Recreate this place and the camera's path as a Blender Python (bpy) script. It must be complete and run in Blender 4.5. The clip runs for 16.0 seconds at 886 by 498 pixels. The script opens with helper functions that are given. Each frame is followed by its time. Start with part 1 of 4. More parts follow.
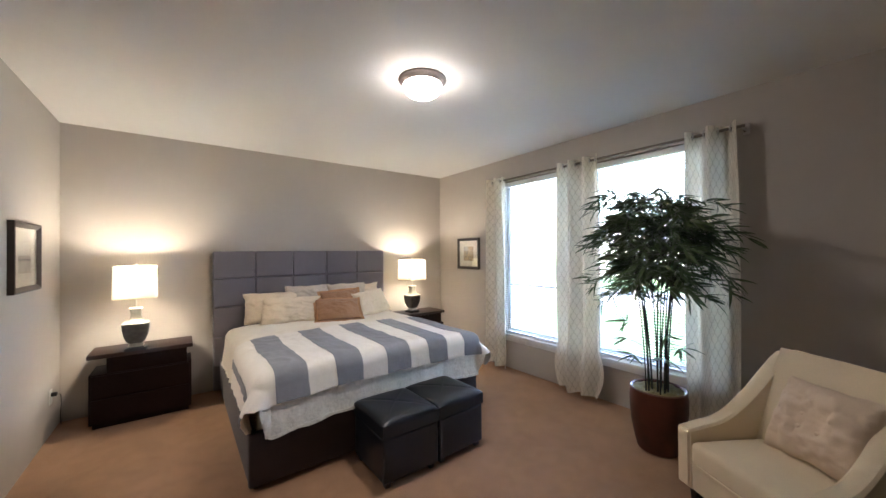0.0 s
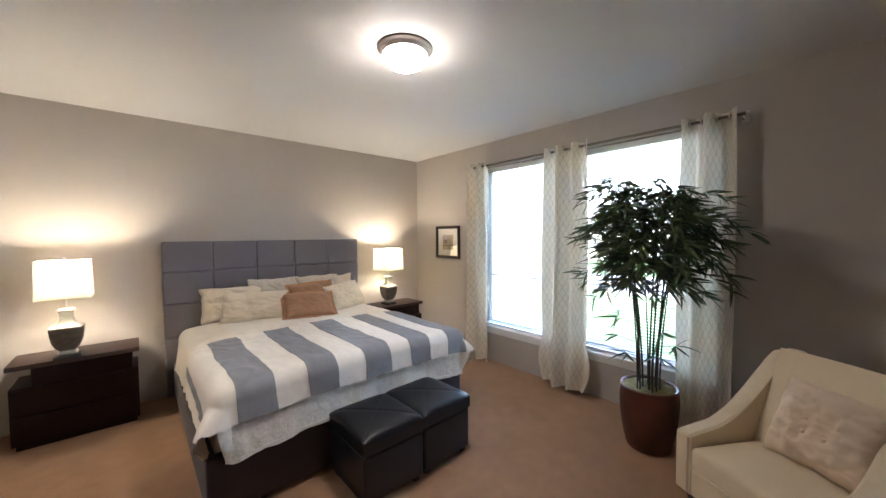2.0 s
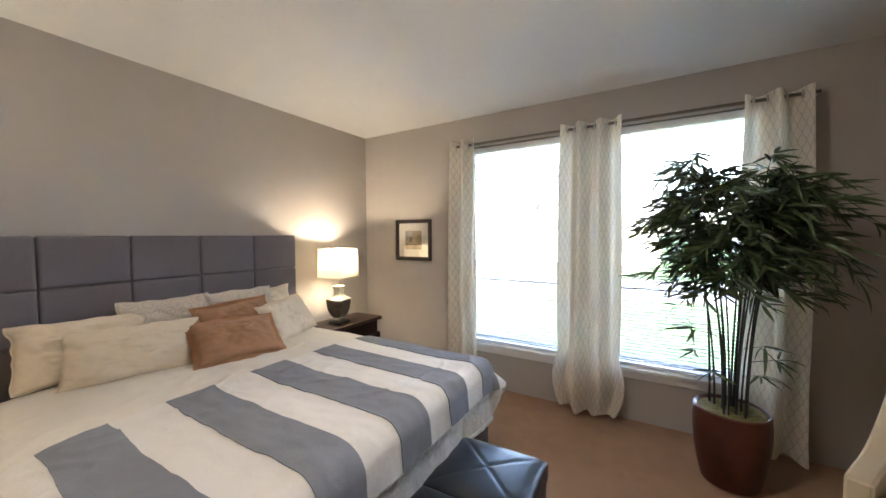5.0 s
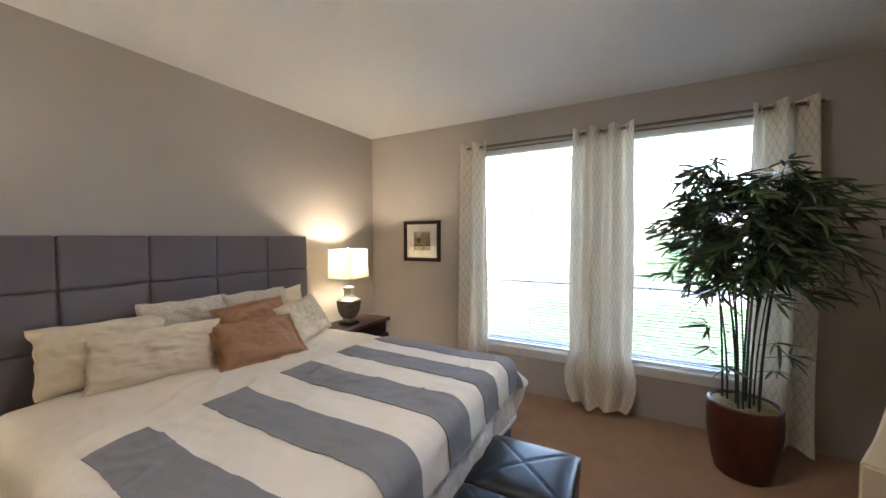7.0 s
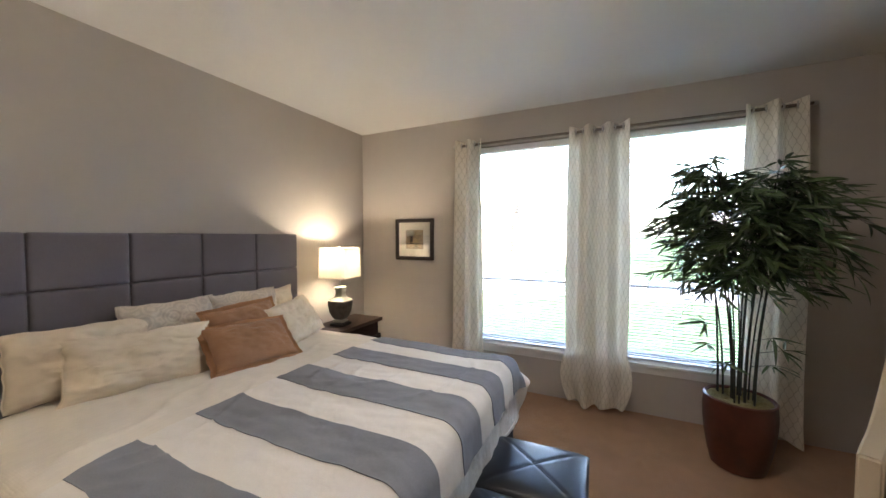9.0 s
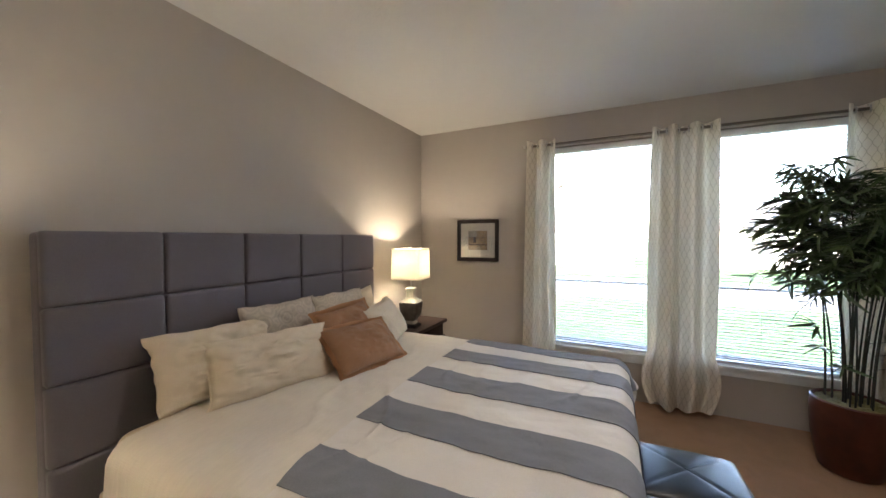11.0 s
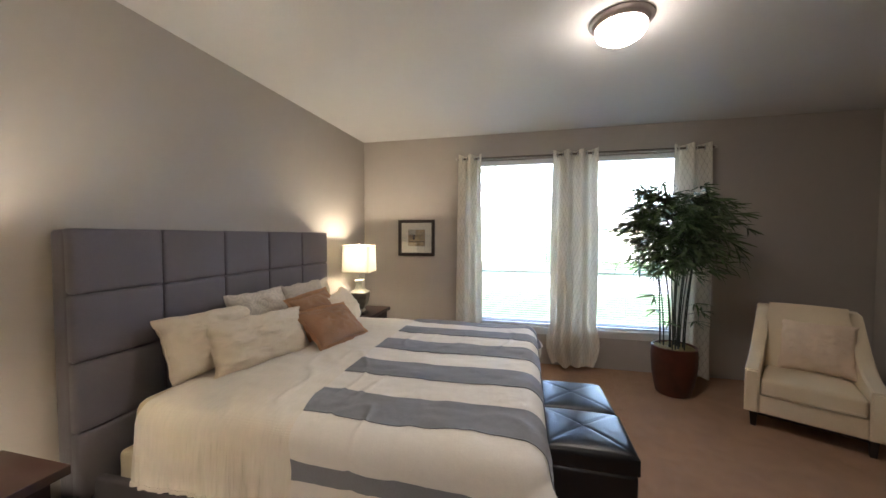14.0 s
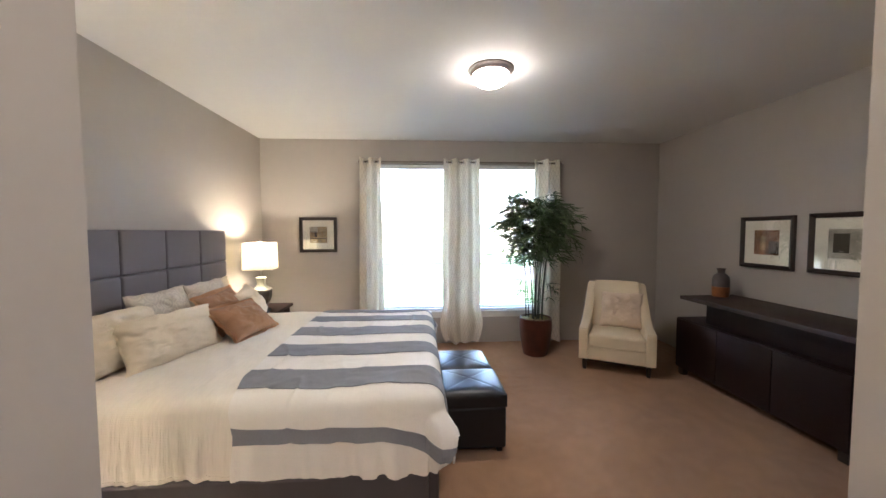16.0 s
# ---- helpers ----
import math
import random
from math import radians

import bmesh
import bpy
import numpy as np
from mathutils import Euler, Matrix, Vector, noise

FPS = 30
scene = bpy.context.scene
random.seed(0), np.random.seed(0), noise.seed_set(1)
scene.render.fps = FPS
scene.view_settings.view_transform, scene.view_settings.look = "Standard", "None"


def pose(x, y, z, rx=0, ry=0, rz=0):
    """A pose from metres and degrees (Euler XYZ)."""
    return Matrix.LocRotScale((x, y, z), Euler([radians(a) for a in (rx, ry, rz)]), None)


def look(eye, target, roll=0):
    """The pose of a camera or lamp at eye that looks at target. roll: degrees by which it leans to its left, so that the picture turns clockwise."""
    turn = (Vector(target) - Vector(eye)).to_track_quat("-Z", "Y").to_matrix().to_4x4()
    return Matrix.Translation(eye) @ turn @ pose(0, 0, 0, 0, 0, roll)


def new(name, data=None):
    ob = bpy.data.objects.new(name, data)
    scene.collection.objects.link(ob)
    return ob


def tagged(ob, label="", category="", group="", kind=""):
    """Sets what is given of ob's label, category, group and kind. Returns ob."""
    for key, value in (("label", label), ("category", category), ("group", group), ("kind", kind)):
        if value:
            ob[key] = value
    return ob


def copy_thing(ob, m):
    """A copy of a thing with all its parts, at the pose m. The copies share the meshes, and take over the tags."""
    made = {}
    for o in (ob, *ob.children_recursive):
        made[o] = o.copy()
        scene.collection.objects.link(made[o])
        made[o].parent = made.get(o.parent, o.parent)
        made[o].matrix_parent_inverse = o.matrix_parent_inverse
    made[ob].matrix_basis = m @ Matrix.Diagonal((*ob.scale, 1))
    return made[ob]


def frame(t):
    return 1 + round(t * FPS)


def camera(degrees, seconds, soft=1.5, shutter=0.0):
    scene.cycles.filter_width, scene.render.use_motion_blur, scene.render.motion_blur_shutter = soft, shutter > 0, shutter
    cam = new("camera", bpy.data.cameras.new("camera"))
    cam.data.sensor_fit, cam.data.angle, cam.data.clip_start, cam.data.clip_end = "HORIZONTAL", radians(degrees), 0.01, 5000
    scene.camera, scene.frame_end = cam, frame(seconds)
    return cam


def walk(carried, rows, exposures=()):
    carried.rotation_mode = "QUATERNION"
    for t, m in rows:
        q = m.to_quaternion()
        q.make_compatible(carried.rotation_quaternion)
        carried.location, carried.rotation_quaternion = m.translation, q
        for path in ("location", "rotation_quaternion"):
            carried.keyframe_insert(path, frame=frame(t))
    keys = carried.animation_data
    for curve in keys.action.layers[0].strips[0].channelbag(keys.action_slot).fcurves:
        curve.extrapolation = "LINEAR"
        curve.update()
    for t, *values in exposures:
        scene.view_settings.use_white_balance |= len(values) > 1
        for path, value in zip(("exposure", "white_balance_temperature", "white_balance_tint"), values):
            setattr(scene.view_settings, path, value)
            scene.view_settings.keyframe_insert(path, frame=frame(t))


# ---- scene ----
cam = camera(103.5, 16.0)
PATH = [
    (0, (-0.007, -0.035, 1.475), (1.193, 1.565, 1.492), -0.5),
    (0.5, (0.007, -0.044, 1.481), (1.205, 1.558, 1.493), -0.5),
    (1, (0.048, 0.011, 1.482), (1.249, 1.61, 1.451), -0.5),
    (1.5, (0.098, 0.119, 1.514), (1.331, 1.693, 1.442), -0.4),
    (2, (0.076, 0.217, 1.545), (1.399, 1.714, 1.466), -0.4),
    (2.5, (0.122, 0.38, 1.517), (1.582, 1.745, 1.435), -0.3),
    (3, (0.19, 0.617, 1.512), (1.737, 1.882, 1.437), -0.3),
    (3.5, (0.123, 0.888, 1.503), (1.686, 2.134, 1.439), -0.3),
    (4, (0.074, 1.054, 1.498), (1.689, 2.231, 1.43), -0.3),
    (4.5, (0.157, 1.284, 1.482), (1.852, 2.342, 1.403), -0.3),
    (5, (0.179, 1.519, 1.49), (1.892, 2.548, 1.416), -0.3),
    (5.2, (0.15, 1.583, 1.492), (1.864, 2.612, 1.418), -0.3),
    (7.5, (0.01, 1.74, 1.487), (1.778, 2.673, 1.418), -0.2),
    (8, (-0.023, 1.771, 1.501), (1.758, 2.678, 1.429), -0.3),
    (8.5, (-0.019, 1.764, 1.486), (1.77, 2.656, 1.421), -0.2),
    (9, (0.027, 1.851, 1.477), (1.827, 2.72, 1.407), -0.1),
    (9.5, (0.08, 2.053, 1.454), (1.881, 2.92, 1.391), -0.0),
    (12, (-0.473, 2.535, 1.485), (1.31, 3.439, 1.417), -0.2),
    (12.5, (-0.499, 2.508, 1.445), (1.258, 3.462, 1.373), -0.2),
    (13, (-0.534, 2.454, 1.464), (1.228, 3.397, 1.39), -0.0),
    (13.5, (-0.618, 2.452, 1.479), (1.268, 3.112, 1.406), 0.0),
    (14, (-0.818, 2.448, 1.471), (1.125, 2.917, 1.397), 0.1),
    (14.5, (-0.943, 2.436, 1.487), (1.03, 2.752, 1.406), 0.1),
    (15, (-1.085, 2.481, 1.477), (0.91, 2.596, 1.39), 0.0),
    (15.5, (-1.201, 2.511, 1.488), (0.796, 2.462, 1.389), -0.2),
    (16, (-1.252, 2.478, 1.485), (0.742, 2.351, 1.385), -0.2),
]
EXPOSURES = [(t, stops, warmth, 14) for t, stops, warmth in (
    (0.0, 5.46, 6100), (3.5, 5.46, 6300), (5.0, 5.34, 6400), (7.5, 5.1, 6400), (9.5, 5.1, 6400), (12.0, 4.72, 6550),
    (13.0, 4.71, 6500), (14.5, 5.2, 6200), (15.0, 5.37, 6100), (16.0, 5.56, 6100))]
walk(cam, [(t, look(eye, target, roll)) for t, eye, target, roll in PATH], EXPOSURES)

# ---- world and light ----
world = bpy.data.worlds.new("overcast_sky")
scene.world = world
world.use_nodes = True
wn = world.node_tree.nodes
sky = wn.new("ShaderNodeTexSky")
sky.sky_type = "NISHITA"
sky.sun_disc = False
sky.sun_elevation = radians(38)
sky.sun_rotation = radians(265)
sky.air_density, sky.dust_density = 1.0, 3.0
world.node_tree.links.new(sky.outputs[0], wn["Background"].inputs[0])
wn["Background"].inputs[1].default_value = 0.15

sun = new("sun", bpy.data.lights.new("sun", "SUN"))
sun.data.energy, sun.data.angle, sun.data.color = 0.5, radians(12), (1.0, 0.96, 0.9)
sun.matrix_world = look((-40, 10, 33), (0, 0, 0))

LAMP_WATTS, DOME_STRENGTH = 0.66, 1.72

# ---- plan, in metres ----
WEST, EAST, SOUTH, NORTH, TOP = -0.87, 3.33, -0.75, 4.49, 2.66
WALL = 0.16
DOOR = (1.955, 2.82, 2.05)
SILL_Z, HEAD_Z = 0.43, 2.36
WINDOWS = ((2.06, 3.13), (0.86, 1.92))

# ---- materials ----


def node_mat(name):
    m = bpy.data.materials.new(name)
    m.use_nodes = True
    return m, m.node_tree.nodes, m.node_tree.links


def mat(name, color, rough=0.7, var=0.12, grain=60.0, stain=2.0, bump=0.15, bump_scale=None, metal=0.0,
        stretch=(1, 1, 1), sheen=0.0, spec=0.5, coat=0.0, depth=0.004):
    """A surface with grain and broad unevenness, at real size."""
    m, n, l = node_mat(name)
    b = n["Principled BSDF"]
    tc = n.new("ShaderNodeTexCoord")
    mp = n.new("ShaderNodeMapping")
    mp.inputs["Scale"].default_value = stretch
    l.new(tc.outputs["Object"], mp.inputs[0])
    n1, n2 = n.new("ShaderNodeTexNoise"), n.new("ShaderNodeTexNoise")
    n1.inputs["Scale"].default_value, n1.inputs["Detail"].default_value = grain, 4
    n2.inputs["Scale"].default_value, n2.inputs["Detail"].default_value = stain, 3
    l.new(mp.outputs[0], n1.inputs[0])
    l.new(tc.outputs["Object"], n2.inputs[0])
    add = n.new("ShaderNodeMath")
    add.operation = "ADD"
    l.new(n1.outputs[0], add.inputs[0])
    l.new(n2.outputs[0], add.inputs[1])
    ramp = n.new("ShaderNodeMapRange")
    ramp.inputs[1].default_value, ramp.inputs[2].default_value = 0.6, 1.4
    ramp.inputs[3].default_value, ramp.inputs[4].default_value = 1 - var, 1 + var
    l.new(add.outputs[0], ramp.inputs[0])
    mul = n.new("ShaderNodeVectorMath")
    mul.operation = "SCALE"
    mul.inputs[0].default_value = color
    l.new(ramp.outputs[0], mul.inputs["Scale"])
    l.new(mul.outputs[0], b.inputs["Base Color"])
    rr = n.new("ShaderNodeMapRange")
    rr.inputs[3].default_value, rr.inputs[4].default_value = max(rough - 0.08, 0), min(rough + 0.08, 1)
    l.new(n2.outputs[0], rr.inputs[0])
    l.new(rr.outputs[0], b.inputs["Roughness"])
    b.inputs["Metallic"].default_value = metal
    b.inputs["Specular IOR Level"].default_value = spec
    b.inputs["Sheen Weight"].default_value = sheen
    b.inputs["Coat Weight"].default_value = coat
    if bump:
        n3 = n.new("ShaderNodeTexNoise")
        n3.inputs["Scale"].default_value, n3.inputs["Detail"].default_value = bump_scale or grain, 3
        l.new(mp.outputs[0], n3.inputs[0])
        bp = n.new("ShaderNodeBump")
        bp.inputs["Strength"].default_value, bp.inputs["Distance"].default_value = bump, depth
        l.new(n3.outputs[0], bp.inputs["Height"])
        l.new(bp.outputs[0], b.inputs["Normal"])
    return m


def weave(m, scale, strength=0.2):
    """Adds the relief of crossed threads to a cloth made by mat()."""
    n, l = m.node_tree.nodes, m.node_tree.links
    tc = n.new("ShaderNodeTexCoord")
    last = None
    for axis in "XYZ":
        w = n.new("ShaderNodeTexWave")
        w.bands_direction = axis
        w.inputs["Scale"].default_value, w.inputs["Distortion"].default_value = scale, 1.5
        l.new(tc.outputs["Object"], w.inputs[0])
        if last is None:
            last = w.outputs["Fac"]
        else:
            a = n.new("ShaderNodeMath")
            a.operation = "MULTIPLY" if axis == "Y" else "ADD"
            l.new(last, a.inputs[0])
            l.new(w.outputs["Fac"], a.inputs[1])
            last = a.outputs[0]
    bp = n.new("ShaderNodeBump")
    bp.inputs["Strength"].default_value, bp.inputs["Distance"].default_value = strength, 0.002
    b = n["Principled BSDF"]
    if b.inputs["Normal"].links:
        l.new(b.inputs["Normal"].links[0].from_socket, bp.inputs["Normal"])
    l.new(last, bp.inputs["Height"])
    l.new(bp.outputs[0], b.inputs["Normal"])
    return m


def glow(name, color, strength):
    m, n, l = node_mat(name)
    b = n["Principled BSDF"]
    b.inputs["Base Color"].default_value = (0.9, 0.9, 0.88, 1)
    b.inputs["Roughness"].default_value = 0.3
    b.inputs["Emission Color"].default_value = (*color, 1)
    b.inputs["Emission Strength"].default_value = strength
    return m


def dome_glow(name, color, strength, depth):
    """Opal glass with its bulb in the middle: dimmer at the rim, brightest at the bottom."""
    m = glow(name, color, strength)
    n, l = m.node_tree.nodes, m.node_tree.links
    tc, sep, mr = n.new("ShaderNodeTexCoord"), n.new("ShaderNodeSeparateXYZ"), n.new("ShaderNodeMapRange")
    l.new(tc.outputs["Object"], sep.inputs[0])
    l.new(sep.outputs[2], mr.inputs[0])
    mr.inputs[1].default_value, mr.inputs[2].default_value = -depth, -0.055
    mr.inputs[3].default_value, mr.inputs[4].default_value = strength * 2.2, strength * 0.45
    l.new(mr.outputs[0], n["Principled BSDF"].inputs["Emission Strength"])
    return m


def glass(name, rough=0.0, ior=1.45):
    m, n, l = node_mat(name)
    b = n["Principled BSDF"]
    b.inputs["Base Color"].default_value = (1, 1, 1, 1)
    b.inputs["Transmission Weight"].default_value = 1
    b.inputs["Roughness"].default_value = rough
    b.inputs["IOR"].default_value = ior
    return m


def sheer(name, color, through_share, pattern=False, line=(0.45, 0.42, 0.36), grain=400.0):
    """Cloth that lets light through; with pattern, an interlaced wavy trellis printed on it."""
    m, n, l = node_mat(name)
    out = n["Material Output"]
    n.remove(n["Principled BSDF"])
    d, t, mix = n.new("ShaderNodeBsdfDiffuse"), n.new("ShaderNodeBsdfTranslucent"), n.new("ShaderNodeMixShader")
    mix.inputs[0].default_value = through_share
    l.new(d.outputs[0], mix.inputs[1])
    l.new(t.outputs[0], mix.inputs[2])
    l.new(mix.outputs[0], out.inputs[0])
    tc = n.new("ShaderNodeTexCoord")
    ns = n.new("ShaderNodeTexNoise")
    ns.inputs["Scale"].default_value, ns.inputs["Detail"].default_value = grain, 2
    l.new(tc.outputs["Object"], ns.inputs[0])
    col = n.new("ShaderNodeMix")
    col.data_type = "RGBA"
    col.inputs[6].default_value = (*[c * 0.9 for c in color], 1)
    col.inputs[7].default_value = (*color, 1)
    l.new(ns.outputs[0], col.inputs[0])
    last = col.outputs[2]
    if pattern:
        uv = n.new("ShaderNodeUVMap")
        sep = n.new("ShaderNodeSeparateXYZ")
        l.new(uv.outputs[0], sep.inputs[0])

        def op(kind, a, b=None):
            q = n.new("ShaderNodeMath")
            q.operation = kind
            for k, v in enumerate((a, b)):
                if v is None:
                    continue
                if isinstance(v, (int, float)):
                    q.inputs[k].default_value = v
                else:
                    l.new(v, q.inputs[k])
            return q.outputs[0]

        half = 0.026
        wave = op("MULTIPLY", op("SINE", op("MULTIPLY", sep.outputs[1], 2 * math.pi / 0.105)), 0.24)
        across = op("MULTIPLY", sep.outputs[0], 1 / (2 * half))
        rails = []
        for sign, shift in ((1, 0.0), (-1, 0.5)):
            f = op("FRACT", op("ADD", op("ADD", across, shift), op("MULTIPLY", wave, sign)))
            rails.append(op("ABSOLUTE", op("SUBTRACT", f, 0.5)))
        near = op("MINIMUM", *rails)
        mask = op("LESS_THAN", near, 0.05)
        tint = n.new("ShaderNodeMix")
        tint.data_type = "RGBA"
        l.new(op("MULTIPLY", mask, 0.6), tint.inputs[0])
        l.new(last, tint.inputs[6])
        tint.inputs[7].default_value = (*line, 1)
        last = tint.outputs[2]
    l.new(last, d.inputs[0])
    l.new(last, t.inputs[0])
    bp = n.new("ShaderNodeBump")
    bp.inputs["Strength"].default_value, bp.inputs["Distance"].default_value = 0.15, 0.002
    l.new(ns.outputs[0], bp.inputs["Height"])
    l.new(bp.outputs[0], d.inputs["Normal"])
    return m


def carpet_mat():
    """Cut pile: fine tufts, patches where the nap lies another way, and broad traffic wear."""
    m = mat("carpet", (0.37, 0.212, 0.118), 0.95, 0.14, 160, 3.2, 0.9, 210, sheen=0.15, spec=0.1, depth=0.010)
    n, l = m.node_tree.nodes, m.node_tree.links
    b = n["Principled BSDF"]
    tc, nz, mr, mul = n.new("ShaderNodeTexCoord"), n.new("ShaderNodeTexNoise"), n.new("ShaderNodeMapRange"), n.new("ShaderNodeVectorMath")
    nz.inputs["Scale"].default_value, nz.inputs["Detail"].default_value, nz.inputs["Distortion"].default_value = 9.0, 5, 0.6
    l.new(tc.outputs["Object"], nz.inputs[0])
    mr.inputs[1].default_value, mr.inputs[2].default_value = 0.35, 0.65
    mr.inputs[3].default_value, mr.inputs[4].default_value = 0.93, 1.05
    l.new(nz.outputs[0], mr.inputs[0])
    mul.operation = "SCALE"
    l.new(b.inputs["Base Color"].links[0].from_socket, mul.inputs[0])
    l.new(mr.outputs[0], mul.inputs["Scale"])
    l.new(mul.outputs[0], b.inputs["Base Color"])
    return m


M_WALL = mat("greige_wall_paint", (0.465, 0.423, 0.379), 0.65, 0.02, 14, 0.7, 0.10, 75, spec=0.3, depth=0.003)
M_CEIL = mat("ceiling_paint", (0.73, 0.715, 0.69), 0.8, 0.015, 20, 0.8, 0.25, 60, spec=0.2, depth=0.004)
M_TRIM = mat("white_trim_paint", (0.78, 0.77, 0.74), 0.4, 0.03, 12, 1.0, 0.03)
M_VINYL = mat("white_vinyl", (0.8, 0.8, 0.8), 0.35, 0.03, 12, 2.0, 0.02)
M_SLAT = sheer("blind_slat_plastic", (0.88, 0.88, 0.87), 0.48)
M_CARPET = carpet_mat()
M_ESPRESSO = mat("espresso_wood", (0.017, 0.0078, 0.0072), 0.5, 0.35, 30, 2.0, 0.06, stretch=(1, 9, 9), spec=0.14)
M_WALNUT = mat("walnut_brown_top", (0.034, 0.0155, 0.0115), 0.5, 0.3, 26, 2.0, 0.05, stretch=(1, 10, 10))
M_GREYCLOTH = weave(mat("grey_upholstery", (0.168, 0.152, 0.168), 0.9, 0.12, 300, 3.0, 0.2, sheen=0.25, spec=0.2), 160, 0.25)
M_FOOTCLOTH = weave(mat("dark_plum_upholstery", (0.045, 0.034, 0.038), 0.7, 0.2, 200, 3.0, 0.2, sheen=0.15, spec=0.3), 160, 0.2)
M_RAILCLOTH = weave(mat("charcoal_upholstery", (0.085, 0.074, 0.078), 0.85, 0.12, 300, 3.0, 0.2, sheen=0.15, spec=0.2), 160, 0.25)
M_CREAMCOVER = weave(mat("cream_gauze_coverlet", (0.76, 0.705, 0.62), 0.9, 0.06, 1.3, 4.0, 0.32, 1.0, stretch=(14, 62, 7), sheen=0.1, spec=0.15, depth=0.011), 45, 0.14)


def slack_sides(m):
    """Lets a gauze crinkle where it hangs and lie smooth where it is stretched flat."""
    n, l = m.node_tree.nodes, m.node_tree.links
    geo, sep, ab, mr = n.new("ShaderNodeNewGeometry"), n.new("ShaderNodeSeparateXYZ"), n.new("ShaderNodeMath"), n.new("ShaderNodeMapRange")
    l.new(geo.outputs["True Normal"], sep.inputs[0])
    ab.operation = "ABSOLUTE"
    l.new(sep.outputs[2], ab.inputs[0])
    l.new(ab.outputs[0], mr.inputs[0])
    mr.inputs[1].default_value, mr.inputs[2].default_value = 0.2, 0.9
    mr.inputs[3].default_value, mr.inputs[4].default_value = 0.60, 0.12
    for q in n:
        if q.type == "BUMP" and q.inputs["Distance"].default_value > 0.005:
            l.new(mr.outputs[0], q.inputs["Strength"])
    return m


slack_sides(M_CREAMCOVER)
M_THROW = weave(mat("off_white_cotton", (0.79, 0.75, 0.695), 0.9, 0.05, 200, 4.0, 0.55, 9, sheen=0.1, spec=0.15, depth=0.014), 150, 0.15)
M_STRIPE = weave(mat("slate_blue_cotton", (0.235, 0.243, 0.272), 0.9, 0.1, 200, 4.0, 0.55, 9, sheen=0.1, spec=0.15, depth=0.014), 150, 0.15)
M_DAMASK = mat("silver_damask", (0.68, 0.65, 0.59), 0.34, 0.14, 60, 5.0, 0.9, 26, sheen=0.2, depth=0.012)
M_MATTRESS = weave(mat("cream_mattress_ticking", (0.66, 0.58, 0.42), 0.9, 0.08, 150, 4.0, 0.2), 60, 0.3)
M_PILLOW = weave(mat("cream_pillow_linen", (0.76, 0.66, 0.515), 0.9, 0.03, 60, 6.0, 0.5, 9, stretch=(1, 4, 4), sheen=0.1, spec=0.15, depth=0.006), 110, 0.25)


def scroll_mat():
    """Beige cloth with a tone-on-tone scroll pattern."""
    m = mat("scroll_beige_pillow", (0.60, 0.53, 0.44), 0.85, 0.06, 120, 6.0, 0.3, 60, sheen=0.1, depth=0.004)
    n, l = m.node_tree.nodes, m.node_tree.links
    b = n["Principled BSDF"]
    tc, vo, sn, mr, mul = (n.new("ShaderNode" + k) for k in ("TexCoord", "TexVoronoi", "Math", "MapRange", "VectorMath"))
    vo.inputs["Scale"].default_value = 13.0
    l.new(tc.outputs["Object"], vo.inputs["Vector"])
    fr = n.new("ShaderNodeMath")
    fr.operation, fr.inputs[1].default_value = "MULTIPLY", 26.0
    l.new(vo.outputs["Distance"], fr.inputs[0])
    sn.operation = "SINE"
    l.new(fr.outputs[0], sn.inputs[0])
    mr.inputs[1].default_value, mr.inputs[2].default_value = -0.2, 0.4
    mr.inputs[3].default_value, mr.inputs[4].default_value = 0.92, 1.04
    l.new(sn.outputs[0], mr.inputs[0])
    mul.operation = "SCALE"
    l.new(b.inputs["Base Color"].links[0].from_socket, mul.inputs[0])
    l.new(mr.outputs[0], mul.inputs["Scale"])
    l.new(mul.outputs[0], b.inputs["Base Color"])
    return m


M_PILLOWGREY = scroll_mat()
M_RUST = weave(mat("rust_brown_linen", (0.37, 0.205, 0.115), 0.9, 0.14, 220, 6.0, 0.35, 16, sheen=0.2, spec=0.15, depth=0.008), 170, 0.25)
M_RUSTEDGE = weave(mat("rust_orange_linen_edge", (0.54, 0.29, 0.15), 0.9, 0.14, 220, 6.0, 0.35, 16, sheen=0.2, spec=0.15, depth=0.008), 170, 0.25)
M_LEATHER = mat("black_leather", (0.0045, 0.0065, 0.011), 0.37, 0.2, 120, 5.0, 0.10, 150, depth=0.001)
M_CHAIR = weave(mat("cream_chair_fabric", (0.75, 0.635, 0.455), 0.85, 0.06, 200, 4.0, 0.2, sheen=0.15, spec=0.2), 190, 0.15)
M_CHAIRPILLOW = weave(mat("pink_beige_pillow", (0.72, 0.575, 0.44), 0.9, 0.05, 200, 5.0, 0.12, 18, sheen=0.1, spec=0.15, depth=0.006), 150, 0.2)
M_DARKLEG = mat("dark_wood_leg", (0.025, 0.015, 0.012), 0.4, 0.3, 30, 3.0, 0.05)
M_CURTAIN = sheer("trellis_curtain_cloth", (0.95, 0.90, 0.81), 0.50, True, (0.55, 0.50, 0.42))
M_SHADE = sheer("lampshade_linen", (0.86, 0.825, 0.735), 0.27, grain=260)
M_SHADETRIM = mat("shade_trim", (0.6, 0.53, 0.42), 0.8, 0.05)
M_LAMPDARK = mat("dark_bronze_ceramic", (0.095, 0.085, 0.07), 0.35, 0.4, 24, 6.0, 0.1)
